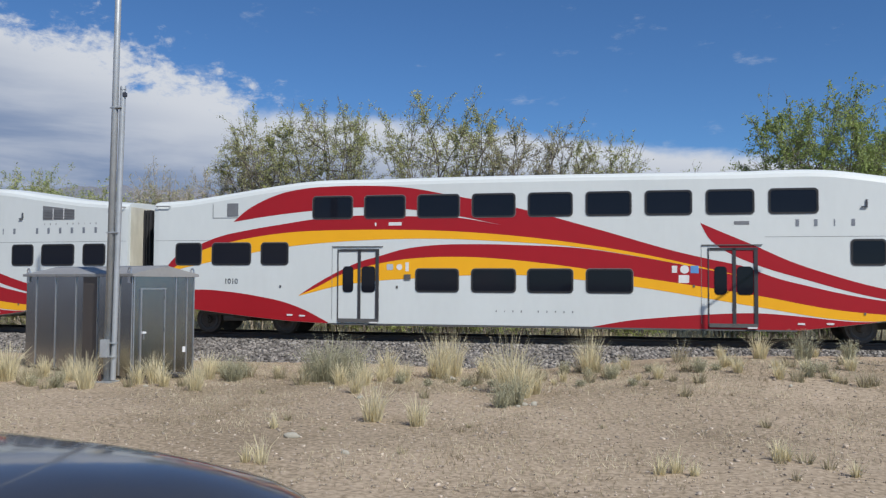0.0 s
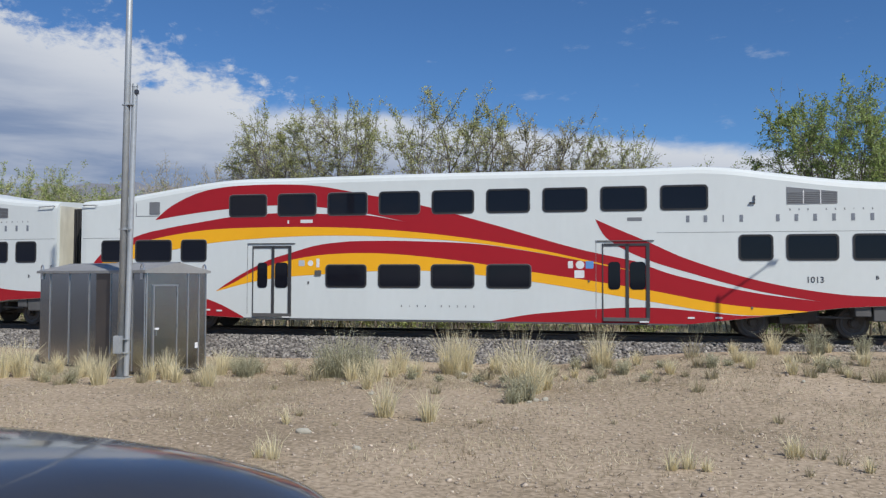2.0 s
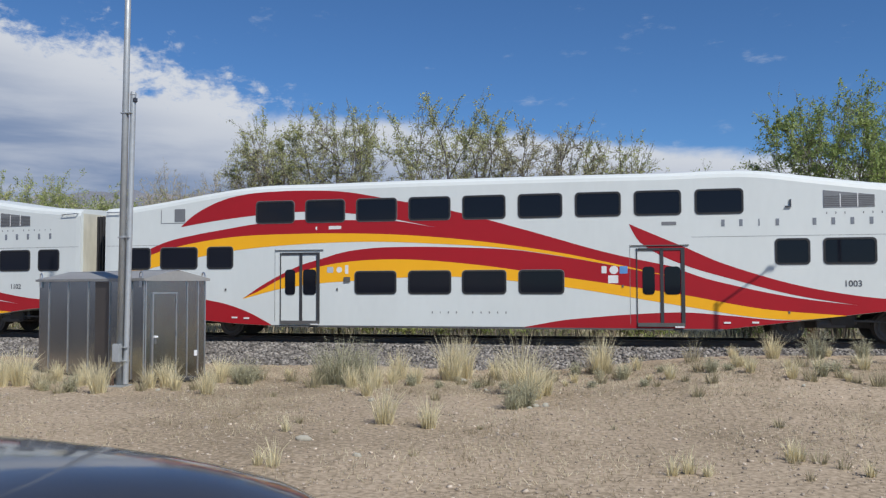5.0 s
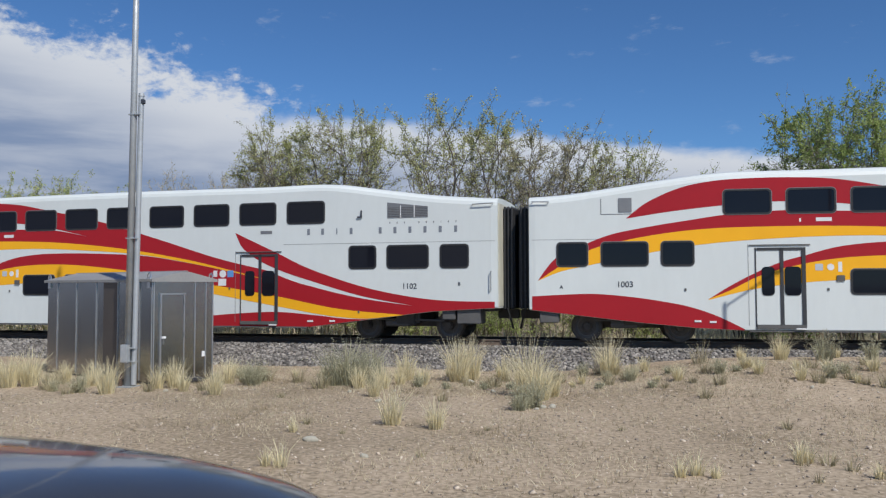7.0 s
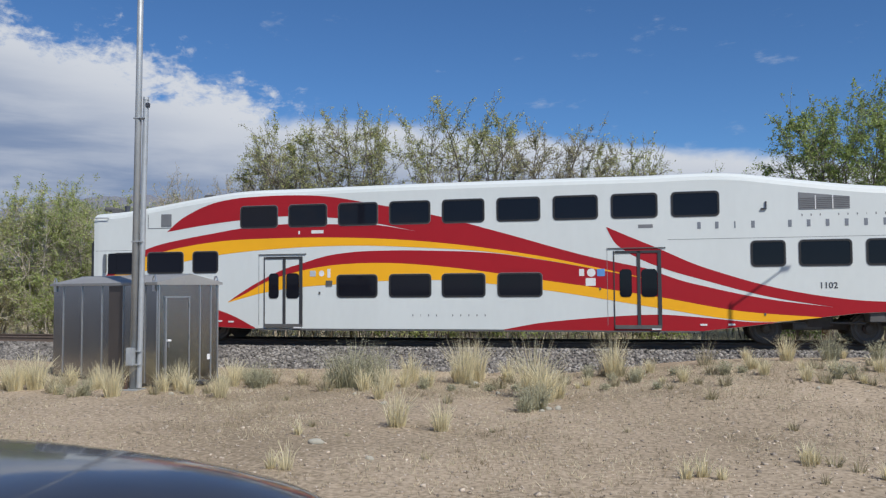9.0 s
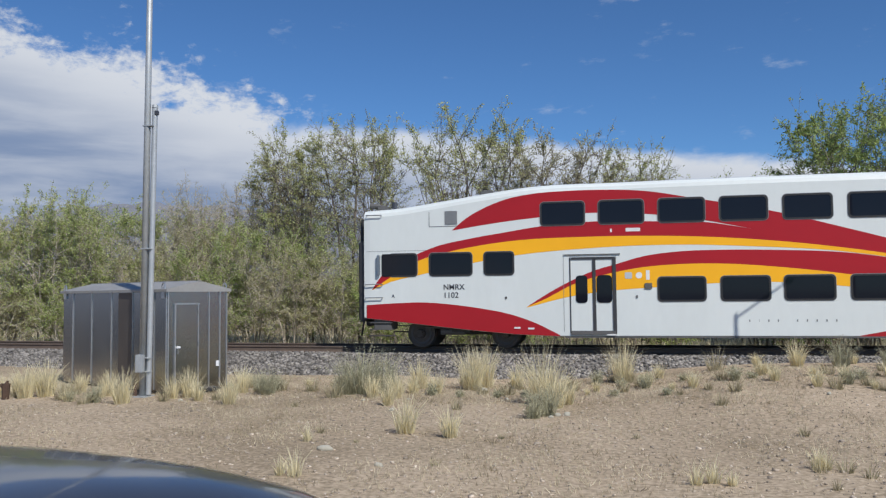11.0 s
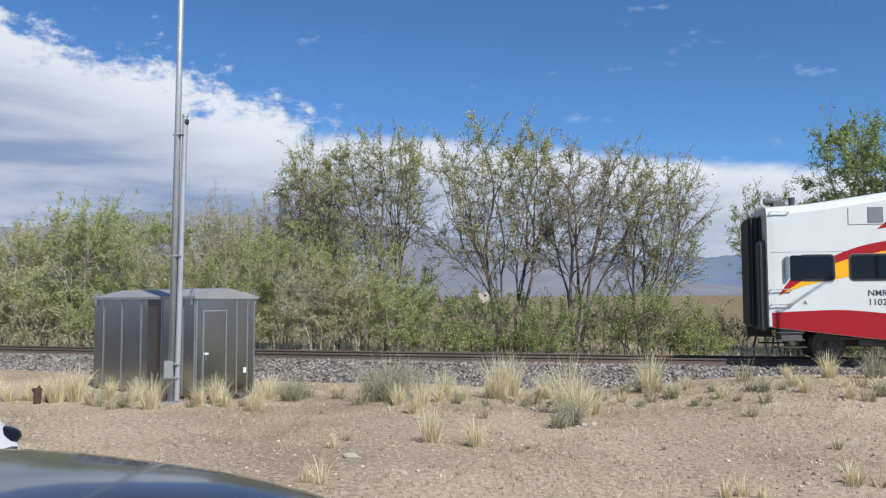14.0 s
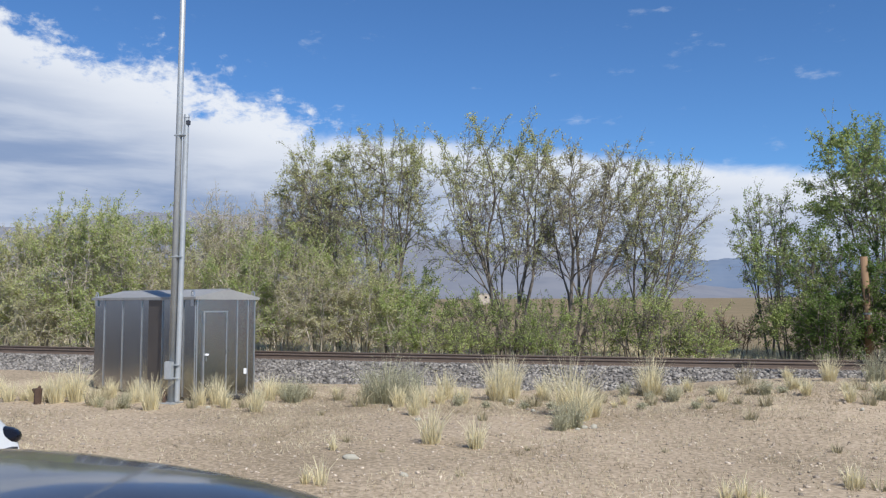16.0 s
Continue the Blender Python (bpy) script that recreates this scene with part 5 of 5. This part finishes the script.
def car(name, m, paint, label, cabin=True):
    """A saloon: rounded body, cabin with glass, wheels, lamps, bumper line."""
    c = empty(name, m)
    tagged(c, label, "car", "parked cars")
    top = [(-2.30, 0.62), (-2.22, 0.84), (-2.0, 0.93), (-1.4, 0.97), (0.6, 1.02), (1.2, 0.99), (1.7, 0.93), (2.05, 0.83), (2.22, 0.70), (2.32, 0.50)]
    wid = [(-2.30, 0.66), (-2.22, 0.78), (-2.0, 0.86), (-1.2, 0.91), (0.8, 0.92), (1.5, 0.90), (1.9, 0.84), (2.12, 0.74), (2.25, 0.62), (2.32, 0.50)]
    xs = np.linspace(-2.30, 2.32, 90)
    zt, w = curve(top, xs), curve(wid, xs)
    n = 41
    A = np.linspace(0, math.pi, n)
    V, e = [], 0.555
    zt = zt - 0.165 * np.clip((xs - 1.0) / 1.3, 0, 1) ** 2
    for x, t, b in zip(xs, zt, w):
        for q in A:
            cq, sq = math.cos(q), math.sin(q)
            V.append((x, -b * abs(cq) ** e * (1 if cq >= 0 else -1), 0.42 + (t - 0.42) * sq ** (e * 0.9)))
        for q in (0.9, 0.4, -0.4, -0.9):
            V.append((x, b * q * 0.97, 0.24))
    k = n + 4
    F = [(i * k + j, (i + 1) * k + j, (i + 1) * k + (j + 1) % k, i * k + (j + 1) % k) for i in range(len(xs) - 1) for j in range(k)]
    body = put("body", np_mesh("body", V, F, paint, True), c, "glossy painted car body")
    for i in (0, len(xs) - 1):
        bm = bmesh.new()
        bm.faces.new([bm.verts.new(V[i * k + j]) for j in range(k)])
        put("end_panel", bm_mesh("end_panel", bm, M_BLACK), body)
    if cabin:
        prof = [(-1.75, 0.95), (-1.35, 1.33), (-0.9, 1.44), (-0.2, 1.46), (0.15, 1.36), (0.62, 0.98)]
        V = []
        xs2 = np.linspace(-1.75, 0.62, 30)
        for x in xs2:
            t = float(np.interp(x, [p[0] for p in prof], [p[1] for p in prof]))
            for q in np.linspace(0, math.pi, 17):
                cq, sq = math.cos(q), math.sin(q)
                h = max(t - 0.92, 0.0)
                V.append((x, -(0.80 - 0.20 * h * sq) * abs(cq) ** 0.45 * (1 if cq >= 0 else -1), 0.90 + h * sq ** 0.45))
        F = [(i * 17 + j, (i + 1) * 17 + j, (i + 1) * 17 + j + 1, i * 17 + j + 1) for i in range(29) for j in range(16)]
        cab = put("greenhouse", np_mesh("greenhouse", V, F, M_GLASS, True), c, "dark car windows")
        put("roof", bm_mesh("roof", box(-1.30, -0.05, -0.52, 0.52, 1.435, 1.475, 0.015), paint), cab)
    for x in (-1.38, 1.42):
        for s in (-1, 1):
            y = s * 0.80
            tyre = part("wheel", cyl(0.32, 0.32, (x, y - s * 0.1, 0.32), (x, y + s * 0.10, 0.32), 24), M_RUBBER, c, "black tyre")
            put("rim", bm_mesh("rim", cyl(0.21, 0.19, (x, y + s * 0.10, 0.32), (x, y + s * 0.115, 0.32), 20), M_CHROME), tyre)
    for s in (-1, 1):
        bm = bmesh.new()
        bmesh.ops.create_uvsphere(bm, u_segments=16, v_segments=10, radius=1)
        for v in bm.verts:
            v.co = Vector((2.06 + v.co.x * 0.19, s * 0.60 + v.co.y * 0.20, 0.55 + v.co.z * 0.10))
        part("headlight", bm, M_GLASS, c, "dark headlight lens", True)
    part("bumper", box(2.10, 2.36, -0.55, 0.55, 0.30, 0.48, 0.05), M_BLACK, c)
    return c


def build_cars():
    h = radians(90 + CAR_YAW)
    f, l = Vector((math.cos(h), math.sin(h), 0)), Vector((-math.sin(h), math.cos(h), 0))
    o = f * CAR_AHEAD + l * CAR_LEFT
    car("parked_car", pose(o.x, o.y, CAR_Z, 0, 0, 90 + CAR_YAW), M_NAVY, "glossy dark blue car parked on the lot")
    car("parked_car", pose(*WHITE_AT, 0, 0, WHITE_YAW), M_CARWHITE, "white car parked on the sandy lot")


CAR_YAW, CAR_AHEAD, CAR_LEFT, CAR_Z = -14.5, 0.424, 2.372, 0.746
WHITE_AT, WHITE_YAW = (-8.02, 5.5, 0.43), 10


# ---- distance ----


def build_distance():
    """Two far hill ranges beyond the valley, haze coloured in; a pale farm building."""
    def ridge(name, y, x0, x1, keys, depth, material, amp, seed, label):
        xs, ts = np.linspace(x0, x1, 220), np.linspace(0, 1, 14)
        V = []
        kx, kz = [k[0] for k in keys], [k[1] for k in keys]
        for t in ts:
            for x in xs:
                h = float(np.interp(x, kx, kz))
                n = noise.fractal(Vector((x * 0.004, t * 3.0, seed)), 1.0, 2.0, 6)
                r = noise.fractal(Vector((x * 0.012, t * 1.2, seed + 5)), 0.9, 2.0, 5)
                V.append((x, y - depth * (1 - t), h * (t ** 0.9) + amp * n * min(1, t * 2) * (0.4 + 0.6 * t) + amp * 0.5 * r * t))
        m = len(xs)
        F = [(i * m + j, i * m + j + 1, (i + 1) * m + j + 1, (i + 1) * m + j) for i in range(len(ts) - 1) for j in range(m - 1)]
        tagged(put(name, np_mesh(name, V, F, material, True)), label, "hills", kind="structure")

    ridge("backdrop_hills", 3000, -4200, 300, [(-4200, 260), (-2870, 335), (-2500, 360), (-2070, 400), (-1700, 360), (-1260, 330), (-800, 250), (-480, 205), (-100, 120), (300, 20)], 1200, M_HAZEHILL, 26, 3,
          "desert hills beyond the valley, grey haze put into the colour")
    ridge("backdrop_range", 4200, -1600, 3200, [(-1600, 200), (-500, 225), (100, 232), (600, 222), (1500, 240), (3200, 210)], 900, M_HAZERANGE, 16, 11, "long mountain range on the horizon, blue haze put into the colour")
    b = empty("farm_building", pose(-91.5, 400, 4.6, 0, 0, 12))
    tagged(b, "pale stucco farm building far behind the trees", "building")
    part("wall", box(-3.4, 3.4, -2.5, 2.5, -2, 2.9), M_ADOBE, b)
    part("roof", box(-3.6, 3.6, -2.7, 2.7, 2.9, 3.3), M_ADOBE, b)
    part("window", box(1.2, 2.2, -2.56, -2.5, 1.0, 2.0), M_GLASS, b)


build_hut()
build_mast()
build_lamp()
build_stub()
build_utility_pole()
build_distance()
build_cars()
build_pebbles()
build_tufts()
build_plants()


def train_at(t):
    """Distance run, a smooth curve through the known seconds."""
    return float(curve(TRAIN, np.array(t)))


def motions():
    ts = np.arange(0, 16.01, 0.25)
    for k, c in enumerate(coaches):
        rows = []
        for t in ts:
            x = train_at(t) + 11.8 - PITCH * k
            rows.append((t, pose(x, TRACK_Y + float(bend(x)), RAIL_Z, 0, 0, heading(x))))
        walk(c, rows)
    # wheels roll without slip, under 80 degrees from key to key
    spin, f, keys = 0.0, 0, [(0.0, 0.0)]
    while f < 480:
        g = f + 1
        while g < 480 and math.degrees(train_at((g + 1) / FPS) - train_at(f / FPS)) / 0.425 < 80:
            g += 1
        f = g
        keys.append((f / FPS, math.degrees(train_at(f / FPS) - train_at(0)) / 0.425))
    for c in coaches:
        for w in c.children:
            if w.name.startswith("wheelset"):
                x = w.matrix_basis.translation.x
                walk(w, [(t, pose(x, 0, 0.425, 0, a, 0)) for t, a in keys])


motions()
